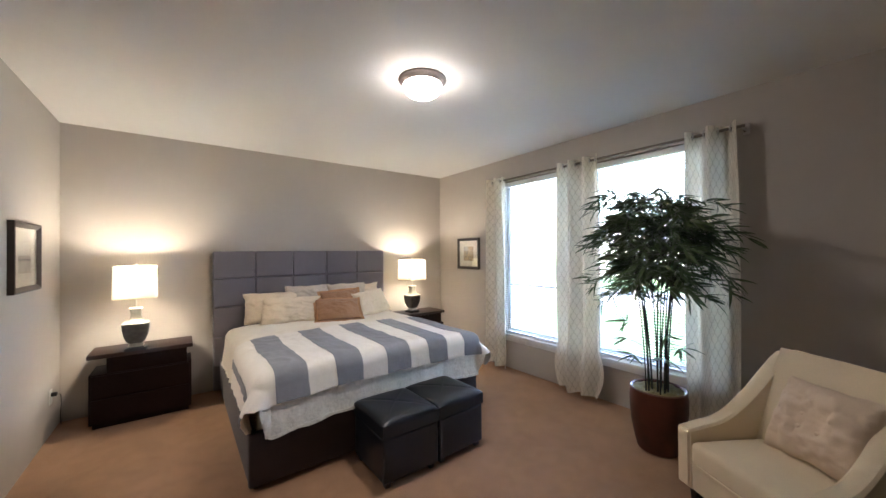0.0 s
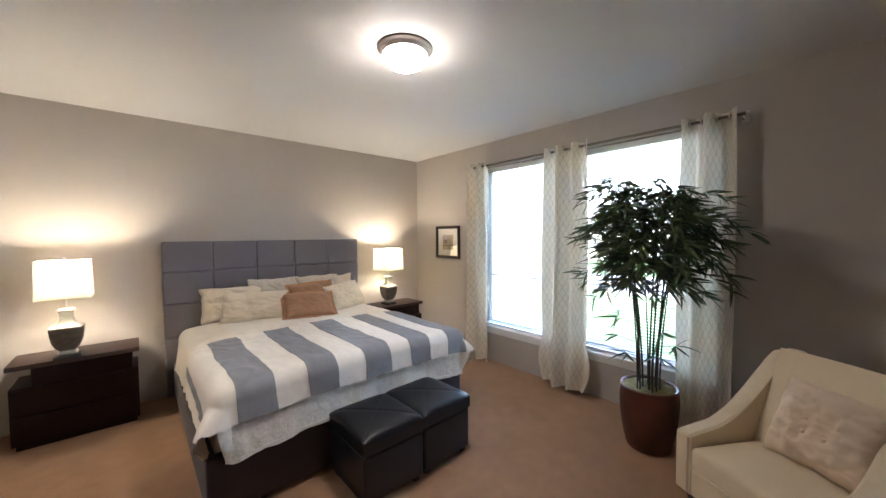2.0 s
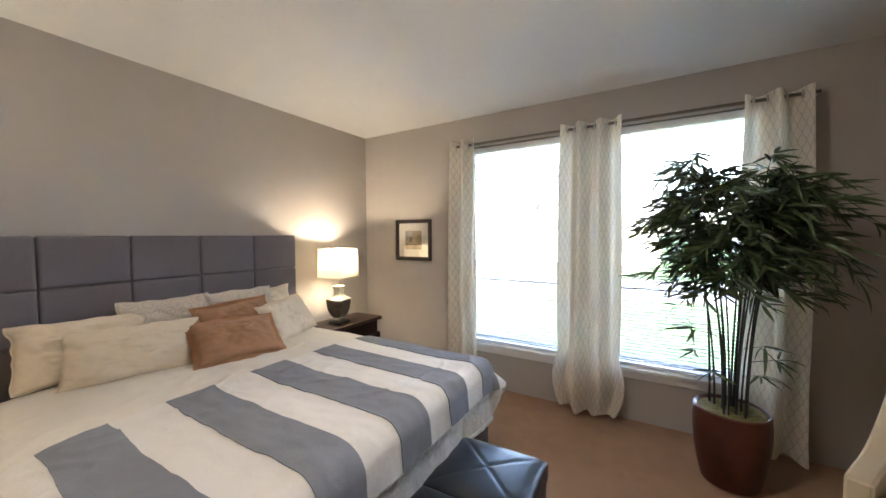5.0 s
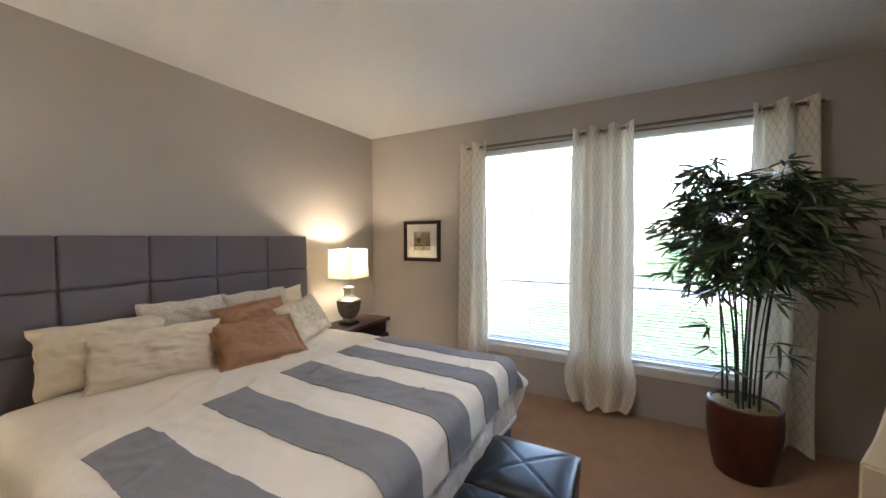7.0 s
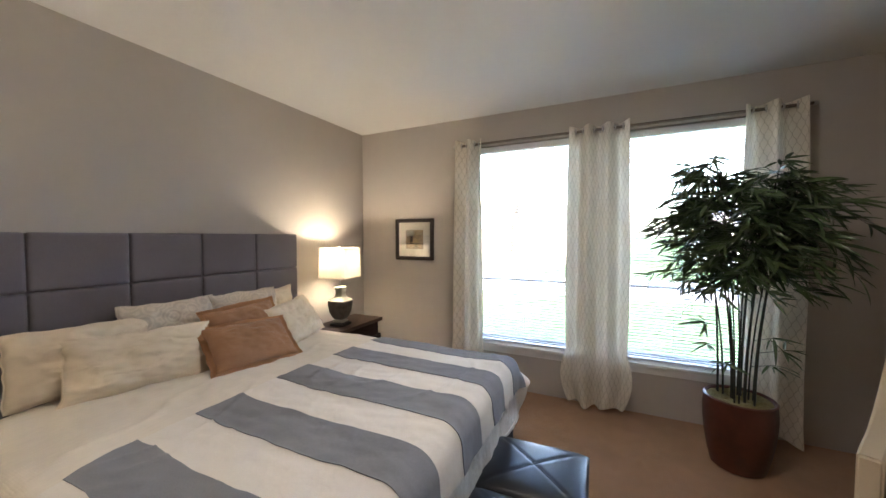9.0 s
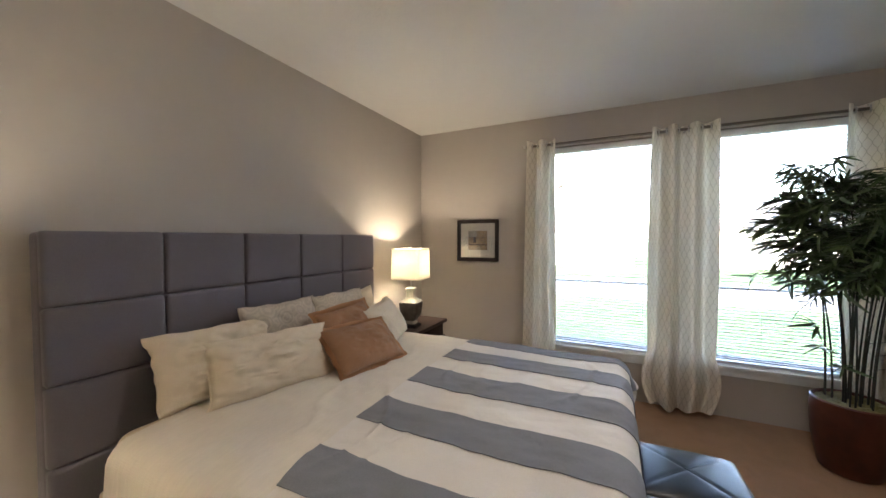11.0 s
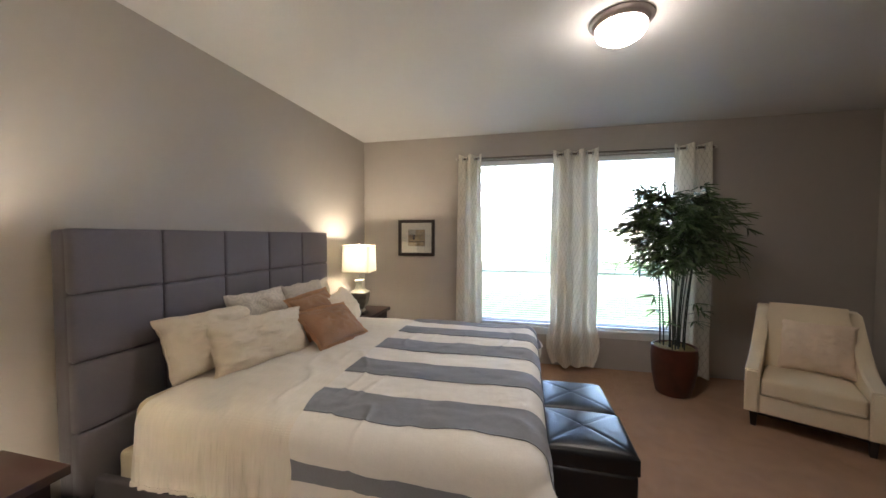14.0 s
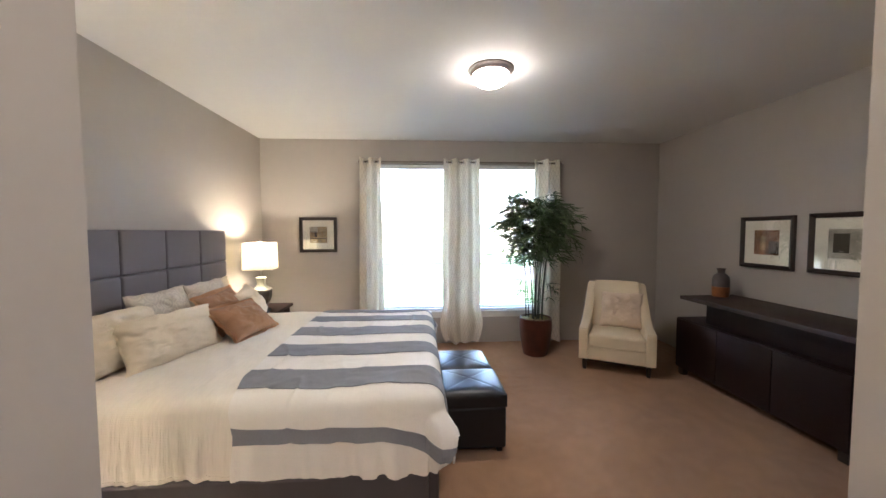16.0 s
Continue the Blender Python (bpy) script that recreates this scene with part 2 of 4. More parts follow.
M_LAMPLIGHT = mat("celadon_silver_ceramic", (0.34, 0.33, 0.28), 0.3, 0.3, 30, 8.0, 0.1, metal=0.2)
M_NICKEL = mat("brushed_nickel", (0.62, 0.60, 0.57), 0.3, 0.1, 80, 4.0, 0.05, metal=1.0)
M_RING = mat("satin_nickel_ring", (0.36, 0.31, 0.29), 0.35, 0.08, 60, 4.0, 0.03, metal=0.7)
M_BRONZE = mat("brushed_bronze", (0.20, 0.17, 0.145), 0.38, 0.15, 80, 4.0, 0.05, metal=0.9)
M_DOME = dome_glow("lit_opal_glass", (1.0, 0.90, 0.78), DOME_STRENGTH, 0.119)
# Stronger glow for the unseen light added beyond the doorway.
M_UNSEENDOME = glow("unseen_next_room_glow", (1.0, 0.88, 0.74), DOME_STRENGTH * 1.9)
M_BULB = glow("lit_bulb", (1.0, 0.85, 0.62), 4.0)
M_FRAME = mat("dark_picture_frame", (0.028, 0.017, 0.013), 0.4, 0.3, 40, 4.0, 0.08)
M_MATBOARD = mat("cream_mat_board", (0.72, 0.68, 0.56), 0.9, 0.03, 90, 3.0, 0.05)
M_FILLET = mat("dark_fillet", (0.10, 0.07, 0.045), 0.6, 0.2)
M_PRINT = mat("ochre_abstract_print", (0.34, 0.24, 0.12), 0.7, 0.7, 12, 6.0, 0.0)
M_PRINTGREY = mat("grey_landscape_print", (0.36, 0.33, 0.26), 0.7, 0.5, 9, 5.0, 0.0)
M_PRINTRUST = mat("rust_abstract_print", (0.22, 0.09, 0.03), 0.7, 0.8, 14, 7.0, 0.0)
M_INK = mat("dark_ink", (0.06, 0.045, 0.03), 0.8, 0.2)
M_PALEINK = mat("pale_ink", (0.7, 0.66, 0.55), 0.8, 0.1)
M_PANE = glass("picture_glass", ior=2.1)
M_WINGLASS = glass("window_glass")
M_POT = mat("glazed_terracotta", (0.075, 0.019, 0.010), 0.48, 0.5, 8, 5.0, 0.25, coat=0.1)
M_MOSS = mat("dried_moss", (0.16, 0.13, 0.045), 0.95, 0.4, 60, 10.0, 0.8, depth=0.02)
M_CULM = mat("bamboo_culm", (0.022, 0.021, 0.013), 0.5, 0.4, 20, 8.0, 0.1)
M_LEAF = mat("bamboo_leaf", (0.055, 0.090, 0.032), 0.40, 0.45, 30, 5.0, 0.1)
M_VASEGREY = mat("grey_glazed_vase", (0.11, 0.09, 0.085), 0.4, 0.3, 20, 8.0, 0.1)
M_VASERUST = mat("rust_glazed_vase", (0.30, 0.10, 0.03), 0.35, 0.4, 18, 8.0, 0.1)
M_PLATE = mat("white_plastic", (0.78, 0.77, 0.73), 0.35, 0.02, 20, 3.0, 0.0)
M_CORD = mat("black_cord", (0.02, 0.02, 0.02), 0.5, 0.1)
M_GRASS = mat("lawn", (0.060, 0.098, 0.042), 0.95, 0.4, 3.0, 0.2, 0.8, 30, spec=0.1, depth=0.03)
M_ASPHALT = mat("pale_asphalt", (0.16, 0.16, 0.16), 0.9, 0.2, 60, 0.5, 0.3)
M_SIDING = mat("pale_siding", (0.62, 0.61, 0.58), 0.7, 0.06, 8, 0.6, 0.1)
M_ROOF = mat("grey_shingles", (0.20, 0.195, 0.19), 0.9, 0.25, 14, 0.8, 0.3)
M_DARKGLASS = mat("far_window_glass", (0.05, 0.06, 0.07), 0.1, 0.2, 3, 1.0, 0.0)
M_BARK = mat("grey_bark", (0.13, 0.11, 0.09), 0.95, 0.3, 20, 4.0, 0.5)

# ---- mesh helpers ----


def thing(name, at=(0, 0, 0), rz=0.0, label="", category="", group="", kind=""):
    ob = new(name)
    ob.empty_display_size = 0.1
    ob.matrix_basis = pose(*at, 0, 0, rz)
    return tagged(ob, label, category, group, kind)


def mesh_of(bm, name, material, smooth=True):
    me = bpy.data.meshes.new(name)
    bm.normal_update()
    bm.to_mesh(me)
    bm.free()
    me.materials.append(material)
    if smooth:
        me.shade_smooth()
        me.set_sharp_from_angle(angle=radians(38))
    return me


def part(name, bm, material, parent=None, label="", smooth=True):
    me = bm if isinstance(bm, bpy.types.Mesh) else mesh_of(bm, name, material, smooth)
    ob = new(name, me)
    if parent is not None:
        ob.parent = parent
    if label:
        ob["label"] = label
    return ob


def solid(name, bm, material, label="", category="", group="", kind="", smooth=True):
    return tagged(part(name, bm, material, None, "", smooth), label, category, group, kind)


def box(x0, x1, y0, y1, z0, z1, bevel=0.0, seg=2, bm=None):
    own = bmesh.new()
    bmesh.ops.create_cube(own, size=1)
    for v in own.verts:
        v.co = Vector(((x0 + x1) / 2 + v.co.x * (x1 - x0), (y0 + y1) / 2 + v.co.y * (y1 - y0), (z0 + z1) / 2 + v.co.z * (z1 - z0)))
    if bevel:
        bmesh.ops.bevel(own, geom=own.edges[:], offset=bevel, segments=seg, affect="EDGES", profile=0.6)
    if bm is None:
        return own
    tmp = bpy.data.meshes.new("joined")
    own.to_mesh(tmp)
    own.free()
    bm.from_mesh(tmp)
    bpy.data.meshes.remove(tmp)
    return bm


def lathe(profile, sides=40, squareness=0.0, cap=True):
    """A turned solid from (radius, z) rings; squareness bends the circle to a rounded square."""
    bm = bmesh.new()
    rings = []
    for r, z in profile:
        ring = []
        for k in range(sides):
            a = 2 * math.pi * k / sides
            c, s = math.cos(a), math.sin(a)
            if squareness:
                p = 2 + 10 * squareness
                q = (abs(c) ** p + abs(s) ** p) ** (-1 / p)
            else:
                q = 1
            ring.append(bm.verts.new((r * c * q, r * s * q, z)))
        rings.append(ring)
    for a, b in zip(rings, rings[1:]):
        for k in range(sides):
            bm.faces.new((a[k], a[(k + 1) % sides], b[(k + 1) % sides], b[k]))
    if cap:
        if profile[0][0] > 1e-5:
            bm.faces.new(rings[0][::-1])
        if profile[-1][0] > 1e-5:
            bm.faces.new(rings[-1])
    bmesh.ops.recalc_face_normals(bm, faces=bm.faces)
    return bm


def tube(points, radii, sides=8, bm=None):
    bm = bm or bmesh.new()
    pts = [Vector(p) for p in points]
    rings = []
    for i, p in enumerate(pts):
        d = (pts[min(i + 1, len(pts) - 1)] - pts[max(i - 1, 0)]).normalized()
        u = d.orthogonal().normalized() if abs(d.z) < 0.9 else Vector((0, 1, 0)).cross(d).normalized()
        v = d.cross(u)
        r = radii[i] if isinstance(radii, (list, tuple)) else radii
        rings.append([bm.verts.new(p + r * (math.cos(2 * math.pi * k / sides) * u + math.sin(2 * math.pi * k / sides) * v)) for k in range(sides)])
    for a, b in zip(rings, rings[1:]):
        for k in range(sides):
            bm.faces.new((a[k], a[(k + 1) % sides], b[(k + 1) % sides], b[k]))
    bm.faces.new(rings[0][::-1])
    bm.faces.new(rings[-1])
    return bm


def sheet(nu, nv, fn, thick=0.0, uvfn=None):
    """A grid of fn(u, v), u and v in 0..1; with thick it gets a back and rims."""
    bm = bmesh.new()
    g = [[bm.verts.new(fn(i / nu, j / nv)) for j in range(nv + 1)] for i in range(nu + 1)]
    lay = bm.loops.layers.uv.new("UVMap") if uvfn else None
    for i in range(nu):
        for j in range(nv):
            f = bm.faces.new((g[i][j], g[i + 1][j], g[i + 1][j + 1], g[i][j + 1]))
            if lay:
                for lp, (a, b) in zip(f.loops, ((i, j), (i + 1, j), (i + 1, j + 1), (i, j + 1))):
                    lp[lay].uv = uvfn(a / nu, b / nv)
    if thick:
        bm.normal_update()
        bmesh.ops.solidify(bm, geom=bm.faces[:], thickness=thick)
    return bm


def pillow_bm(w, h, t, n=22, pinch=0.06, loose=1.0, seed=0.0, sag=0.0, dents=()):
    """A stuffed pillow lying in x (width) and z (height), thick along y, standing on z = 0."""
    bm = bmesh.new()
    rows = {}
    for side in (-1, 1):
        for i in range(n + 1):
            for j in range(n + 1):
                u, v = 2 * i / n - 1, 2 * j / n - 1
                edge = i in (0, n) or j in (0, n)
                if edge and side == 1:
                    rows[side, i, j] = rows[-1, i, j]
                    continue
                pu = 1 - pinch * (1 - v * v) * abs(u) ** 3
                pv = 1 - pinch * (1 - u * u) * abs(v) ** 3
                puff = (max(1 - abs(u) ** 2.4, 0) * max(1 - abs(v) ** 2.4, 0)) ** 0.5
                if edge:
                    puff = 0
                q = Vector((u * 2.1 + seed, v * 2.1, side * 2.0 + seed))
                puff *= 1 + 0.26 * noise.noise(q) + 0.14 * noise.noise(q * 2.7) + 0.06 * noise.noise(q * 6.5)
                for du, dv, depth, wide in dents:
                    puff *= 1 - depth * math.exp(-((u - du) ** 2 + (v - dv) ** 2) / wide)
                x = u * w / 2 * pu + 0.012 * loose * noise.noise(q * 1.7)
                z = (v * pv * 0.5 + 0.5) * h + 0.014 * loose * noise.noise(q * 1.3 + Vector((9, 0, 0)))
                z -= sag * (1 - u * u) * max(v, 0)
                rows[side, i, j] = bm.verts.new((x, side * puff * t / 2, z))
    for side in (-1, 1):
        for i in range(n):
            for j in range(n):
                q = [rows[side, i, j], rows[side, i + 1, j], rows[side, i + 1, j + 1], rows[side, i, j + 1]]
                bm.faces.new(q if side == -1 else q[::-1])
    bmesh.ops.recalc_face_normals(bm, faces=bm.faces)
    rim = [rows[-1, i, 0].co.copy() for i in range(n)] + [rows[-1, n, j].co.copy() for j in range(n)] \
        + [rows[-1, n - i, n].co.copy() for i in range(n)] + [rows[-1, 0, n - j].co.copy() for j in range(n)]
    return bm, rim


def loop_tube(rim, r, sides=6):
    bm = bmesh.new()
    count = len(rim)
    rings = []
    for i, p in enumerate(rim):
        d = (rim[(i + 1) % count] - rim[i - 1]).normalized()
        u = Vector((0, 1, 0))
        v = d.cross(u).normalized()
        rings.append([bm.verts.new(p + r * (math.cos(2 * math.pi * k / sides) * u + math.sin(2 * math.pi * k / sides) * v)) for k in range(sides)])
    for i in range(count):
        a, b = rings[i], rings[(i + 1) % count]
        for k in range(sides):
            bm.faces.new((a[k], a[(k + 1) % sides], b[(k + 1) % sides], b[k]))
    bmesh.ops.recalc_face_normals(bm, faces=bm.faces)
    return bm


def flange_bm(rim, h, width=0.034):
    """A flat hem round a pillow's seam."""
    bm = bmesh.new()
    mid = Vector((0, 0, h / 2))
    inner = [bm.verts.new(p + (mid - p).normalized() * 0.01) for p in rim]
    outer = []
    for k, p in enumerate(rim):
        d = p - mid
        d.y = 0
        outer.append(bm.verts.new(p + d.normalized() * width + Vector((0, 0.003 * math.sin(k * 0.6), 0))))
    for k in range(len(rim)):
        j = (k + 1) % len(rim)
        bm.faces.new((inner[k], inner[j], outer[j], outer[k]))
    bmesh.ops.solidify(bm, geom=bm.faces[:], thickness=0.006)
    bmesh.ops.recalc_face_normals(bm, faces=bm.faces)
    return bm

# ---- setting ----
XO, YO = EAST + WALL, NORTH + WALL
solid("floor", box(-3.2, XO, SOUTH - WALL, YO, -0.12, 0.0), M_CARPET, "tan brown cut-pile carpet with worn mottling", "floor", kind="structure", smooth=False)
solid("ceiling", box(-3.2, XO, SOUTH - WALL, YO, TOP, TOP + 0.12), M_CEIL, "off-white painted ceiling with light texture", "ceiling", kind="structure", smooth=False)
solid("wall_north", box(-3.2, XO, NORTH, YO, 0, TOP), M_WALL, "greige painted wall behind the bed", "wall", kind="structure", smooth=False)
solid("wall_south", box(-3.2, XO, SOUTH - WALL, SOUTH, 0, TOP), M_WALL, "greige painted wall behind the sideboard", "wall", kind="structure", smooth=False)

bm = bmesh.new()
(a0, a1), (b0, b1) = WINDOWS
for y0, y1, z0, z1 in ((SOUTH, NORTH, 0, SILL_Z), (SOUTH, NORTH, HEAD_Z, TOP), (SOUTH, b0, SILL_Z, HEAD_Z), (b1, a0, SILL_Z, HEAD_Z), (a1, NORTH, SILL_Z, HEAD_Z)):
    box(EAST, XO, y0, y1, z0, z1, bm=bm)
solid("wall_east", bm, M_WALL, "greige painted wall with two tall windows", "wall", kind="structure", smooth=False)

bm = bmesh.new()
D0, D1, DZ = DOOR
for y0, y1, z0, z1 in ((SOUTH, D0, 0, TOP), (D1, NORTH, 0, TOP), (D0, D1, DZ, TOP)):
    box(WEST - 0.12, WEST, y0, y1, z0, z1, bm=bm)
solid("wall_west", bm, M_WALL, "greige painted wall with an open doorway", "wall", kind="structure", smooth=False)
bm = box(-3.2, -3.04, SOUTH, NORTH, 0, TOP)
solid("wall_beyond_doorway", bm, M_WALL, "plain painted wall beyond the doorway", "wall", kind="structure", smooth=False)


def window(number, y0, y1):
    """A single-hung window with its casing, sill, glass and a lowered slatted blind."""
    w = thing("window_%d" % number, (EAST, (y0 + y1) / 2, SILL_Z), label="tall white vinyl single-hung window with open slatted blind", category="window", kind="structure")
    hw, h = (y1 - y0) / 2, HEAD_Z - SILL_Z
    f = bmesh.new()
    for bb in ((0.10, 0.145, -hw, -hw + 0.045, 0, h), (0.10, 0.145, hw - 0.045, hw, 0, h), (0.10, 0.145, -hw + 0.045, hw - 0.045, 0, 0.05), (0.10, 0.145, -hw + 0.045, hw - 0.045, h - 0.045, h)):
        box(*bb, 0.003, bm=f)
    part("window_frame", f, M_VINYL, w)
    part("meeting_rail", box(0.105, 0.14, -hw + 0.045, hw - 0.045, 0.61, 0.633, 0.003), M_VINYL, w)
    for z0, z1, x in ((0.05, 0.60, 0.115), (0.64, h - 0.045, 0.125)):
        p = part("pane", box(x, x + 0.004, -hw + 0.045, hw - 0.045, z0, z1), M_WINGLASS, w, "clear window glass", smooth=False)
        p.visible_shadow = False
    part("window_sill", box(-0.045, 0.10, -hw - 0.05, hw + 0.05, -0.022, 0.004, 0.004), M_TRIM, w, "white painted sill")
    part("apron", box(-0.016, 0.0, -hw - 0.03, hw + 0.03, -0.085, -0.024, 0.003), M_TRIM, w)
    part("blind_headrail", box(0.012, 0.068, -hw + 0.012, hw - 0.012, h - 0.062, h - 0.006, 0.004), M_VINYL, w, "white blind headrail")
    slat = bmesh.new()
    for k, (x, z) in enumerate(((0.027, -0.0012), (0.034, 0.001), (0.046, 0.001), (0.053, -0.0012))):
        for yy in (-hw + 0.015, hw - 0.015):
            slat.verts.new((x, yy, z))
            slat.verts.new((x, yy, z + 0.0012))
    slat.verts.ensure_lookup_table()
    v = slat.verts
    for k in range(3):
        i, j = 4 * k, 4 * (k + 1)
        for q in ((i + 1, i + 3, j + 3, j + 1), (i, j, j + 2, i + 2), (i, i + 1, j + 1, j), (i + 2, j + 2, j + 3, i + 3)):
            slat.faces.new([v[a] for a in q])
    slat.faces.new([v[a] for a in (0, 2, 3, 1)])
    slat.faces.new([v[a] for a in (12, 13, 15, 14)])
    bmesh.ops.recalc_face_normals(slat, faces=slat.faces)
    sm = mesh_of(slat, "slat", M_SLAT, False)
    count = 68
    for k in range(count):
        s = part("slat", sm, None, w)
        s.location = (0, 0, 0.05 + k * (h - 0.13) / count)
    part("bottom_rail", box(0.014, 0.066, -hw + 0.013, hw - 0.013, 0.012, 0.03, 0.003), M_VINYL, w)
    for yy in (-hw + 0.16, 0.0, hw - 0.16):
        part("ladder_cord", tube([(0.04, yy, 0.02), (0.04, yy, h - 0.06)], 0.0012, 4), M_VINYL, w)
    part("tilt_wand", tube([(0.008, hw - 0.07, h - 0.06), (0.006, hw - 0.07, h - 0.75)], 0.004, 6), M_VINYL, w)
    return w


window(1, *WINDOWS[0])
window(2, *WINDOWS[1])

# ---- curtains and rod ----
ROD_X, ROD_Z = 3.22, 2.362


def curtain(y0, y1, folds, spread, seed, label, gather=0.0):
    """A grommet panel gathered on the rod: y0 to y1 at the top, fanning by spread at the hem."""
    top, hem = 2.402, 0.05
    mid, wide = (y0 + y1) / 2, (y1 - y0)
    cloth = 1.35

    def fn(u, v):
        z = hem + (top - hem) * v
        drop = 1 - v
        w = wide * (1 + spread * max(drop - 0.2, 0) ** 1.3 + 0.9 * spread * max(drop - 0.82, 0) / 0.18)
        belly = 0.03 * seed[0] * math.sin(min(drop * 1.25, 1) * math.pi)
        y = mid + (u - 0.5) * w + 0.012 * noise.noise(Vector((u * 4, v * 3, seed[1]))) + belly * (u - 0.5)
        amp = 0.066 * (1 - 0.2 * drop) * (1 + 0.5 * noise.noise(Vector((u * 2.5, v * 1.2, seed[1] + 5))))
        ph = 2 * math.pi * folds * u + 0.8 * noise.noise(Vector((u * 2, v * 1.5, seed[1] + 9))) * drop
        x = ROD_X - amp * math.cos(ph) - 0.015 * drop
        low = max(drop - 0.8, 0) / 0.2
        y += (u - 0.5) * wide * gather * (math.sin(low * math.pi * 0.8) - 1.7 * low ** 2.2)
        z += 0.10 * gather * abs(2 * u - 1) ** 2.5 * low
        x -= 0.25 * gather * math.sin(low * math.pi * 0.85) * (1 - (2 * u - 1) ** 2)
        if v < 0.06:
            z += 0.02 * noise.noise(Vector((u * 5, 0, seed[1]))) * (1 - v / 0.06)
            x -= 0.02 * (1 - v / 0.06)
        return Vector((min(x, EAST - 0.05), y, z))

    c = thing("curtain", (0, 0, 0), label=label, category="curtain", group="curtain panels")
    part("panel", sheet(folds * 16, 70, fn, 0.0022, lambda u, v: (u * wide * cloth * 1.5, v * (top - hem))), M_CURTAIN, c, "cream cloth with a wavy trellis print")
    for k in range(folds * 2):
        u = (k + 0.5) / (folds * 2)
        p = fn(u, (ROD_Z - hem) / (top - hem))
        ring = lathe([(0.019, -0.004), (0.026, -0.005), (0.027, 0.005), (0.019, 0.004), (0.019, -0.004)], 16, cap=False)
        g = part("grommet", ring, M_NICKEL, c, "nickel grommet ring")
        g.matrix_basis = pose(ROD_X, p.y, ROD_Z, 90, 0, 0) @ pose(0, 0, 0, 0, 25 if k % 2 else -25, 0)
    return c


curtain(2.965, 3.225, 2, 0.25, (0.4, 1.3), "cream trellis curtain panel gathered beside the picture")
curtain(1.735, 2.185, 3, 0.10, (1.0, 4.1), "cream trellis curtain panel hanging between the windows", 0.21)
curtain(0.69, 1.02, 2, 0.04, (0.6, 7.7), "cream trellis curtain panel behind the potted bamboo")
rod = thing("curtain_rod", (ROD_X, 1.9, ROD_Z), label="slim brushed nickel curtain rod above the windows", category="curtain rod")
part("pole", tube([(0, -1.25, 0), (0, 1.35, 0)], 0.011, 14), M_BRONZE, rod)
for yy, s in ((-1.25, -1), (1.35, 1)):
    fin = lathe([(0.0001, -0.012), (0.013, -0.011), (0.014, 0.0), (0.013, 0.011), (0.0001, 0.012)], 20)
    f = part("finial", fin, M_NICKEL, rod)
    f.matrix_basis = pose(0, yy + s * 0.008, 0, 90 * s, 0, 0)
for yy in (-1.23, 0.05, 1.30):
    b = bmesh.new()
    box(EAST - ROD_X - 0.006, EAST - ROD_X, yy - 0.02, yy + 0.02, -0.04, 0.04, 0.002, bm=b)
    box(0, EAST - ROD_X - 0.006, yy - 0.006, yy + 0.006, -0.016, -0.009, bm=b)
    part("bracket", b, M_NICKEL, rod)

# ---- bed ----
BX0, BX1, BY0, BY1 = 0.32, 2.20, 2.40, 4.36
bed = thing("bed", (1.26, 3.4, 0), label="king bed with grey tufted upholstered headboard and base", category="bed")


def bl(*bb):
    return (bb[0] - 1.26, bb[1] - 1.26, bb[2] - 3.4, bb[3] - 3.4, bb[4], bb[5])


hb = part("headboard", box(*bl(0.262, 2.254, 4.385, 4.485, 0.02, 1.498), 0.025, 3), M_GREYCLOTH, bed, "grey fabric headboard")
pw = 1.992 / 5
zs = (1.505, 1.21, 0.905, 0.59, 0.28)
for r in range(4):
    pm = None
    h = zs[r] - zs[r + 1]
    for c in range(5):
        if pm is None:
            pb = box(-pw / 2 + 0.002, pw / 2 - 0.002, -0.028, 0.028, -h / 2 + 0.002, h / 2 - 0.002, 0.018, 3)
            for v in pb.verts:
                if v.co.y < 0:
                    v.co.y -= 0.010 * (1 - (2 * v.co.x / pw) ** 2) * (1 - (2 * v.co.z / h) ** 2)
            pm = mesh_of(pb, "headboard_panel", M_GREYCLOTH)
        p = part("headboard_panel", pm, None, hb)
        p.location = (0.262 + (c + 0.5) * pw - 1.26, 4.385 - 3.4, (zs[r] + zs[r + 1]) / 2)
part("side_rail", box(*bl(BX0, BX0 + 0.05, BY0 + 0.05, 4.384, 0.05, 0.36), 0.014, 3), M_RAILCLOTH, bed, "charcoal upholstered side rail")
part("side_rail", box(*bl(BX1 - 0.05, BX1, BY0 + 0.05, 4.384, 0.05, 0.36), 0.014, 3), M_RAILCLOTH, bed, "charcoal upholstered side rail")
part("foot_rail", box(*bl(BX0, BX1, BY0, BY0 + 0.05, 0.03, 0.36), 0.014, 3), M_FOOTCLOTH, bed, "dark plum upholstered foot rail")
part("slat_deck", box(*bl(BX0 + 0.05, BX1 - 0.05, BY0 + 0.05, 4.38, 0.22, 0.25)), M_DARKLEG, bed, smooth=False)
for lx in (BX0 + 0.03, BX1 - 0.09):
    for ly in (BY0 + 0.04, 3.4, 4.28):
        part("leg", box(*bl(lx, lx + 0.06, ly, ly + 0.06, 0.0, 0.06), 0.006), M_DARKLEG, bed)
solid("box_spring", box(BX0 + 0.052, BX1 - 0.052, BY0 + 0.055, 4.29, 0.252, 0.47, 0.025, 3), M_MATTRESS, "cream box spring set in the bed base", "box spring")
solid("mattress", box(0.395, BX1 - 0.06, BY0 + 0.065, 4.25, 0.472, 0.702, 0.085, 5), M_MATTRESS, "thick cream mattress on the upholstered bed base", "mattress")

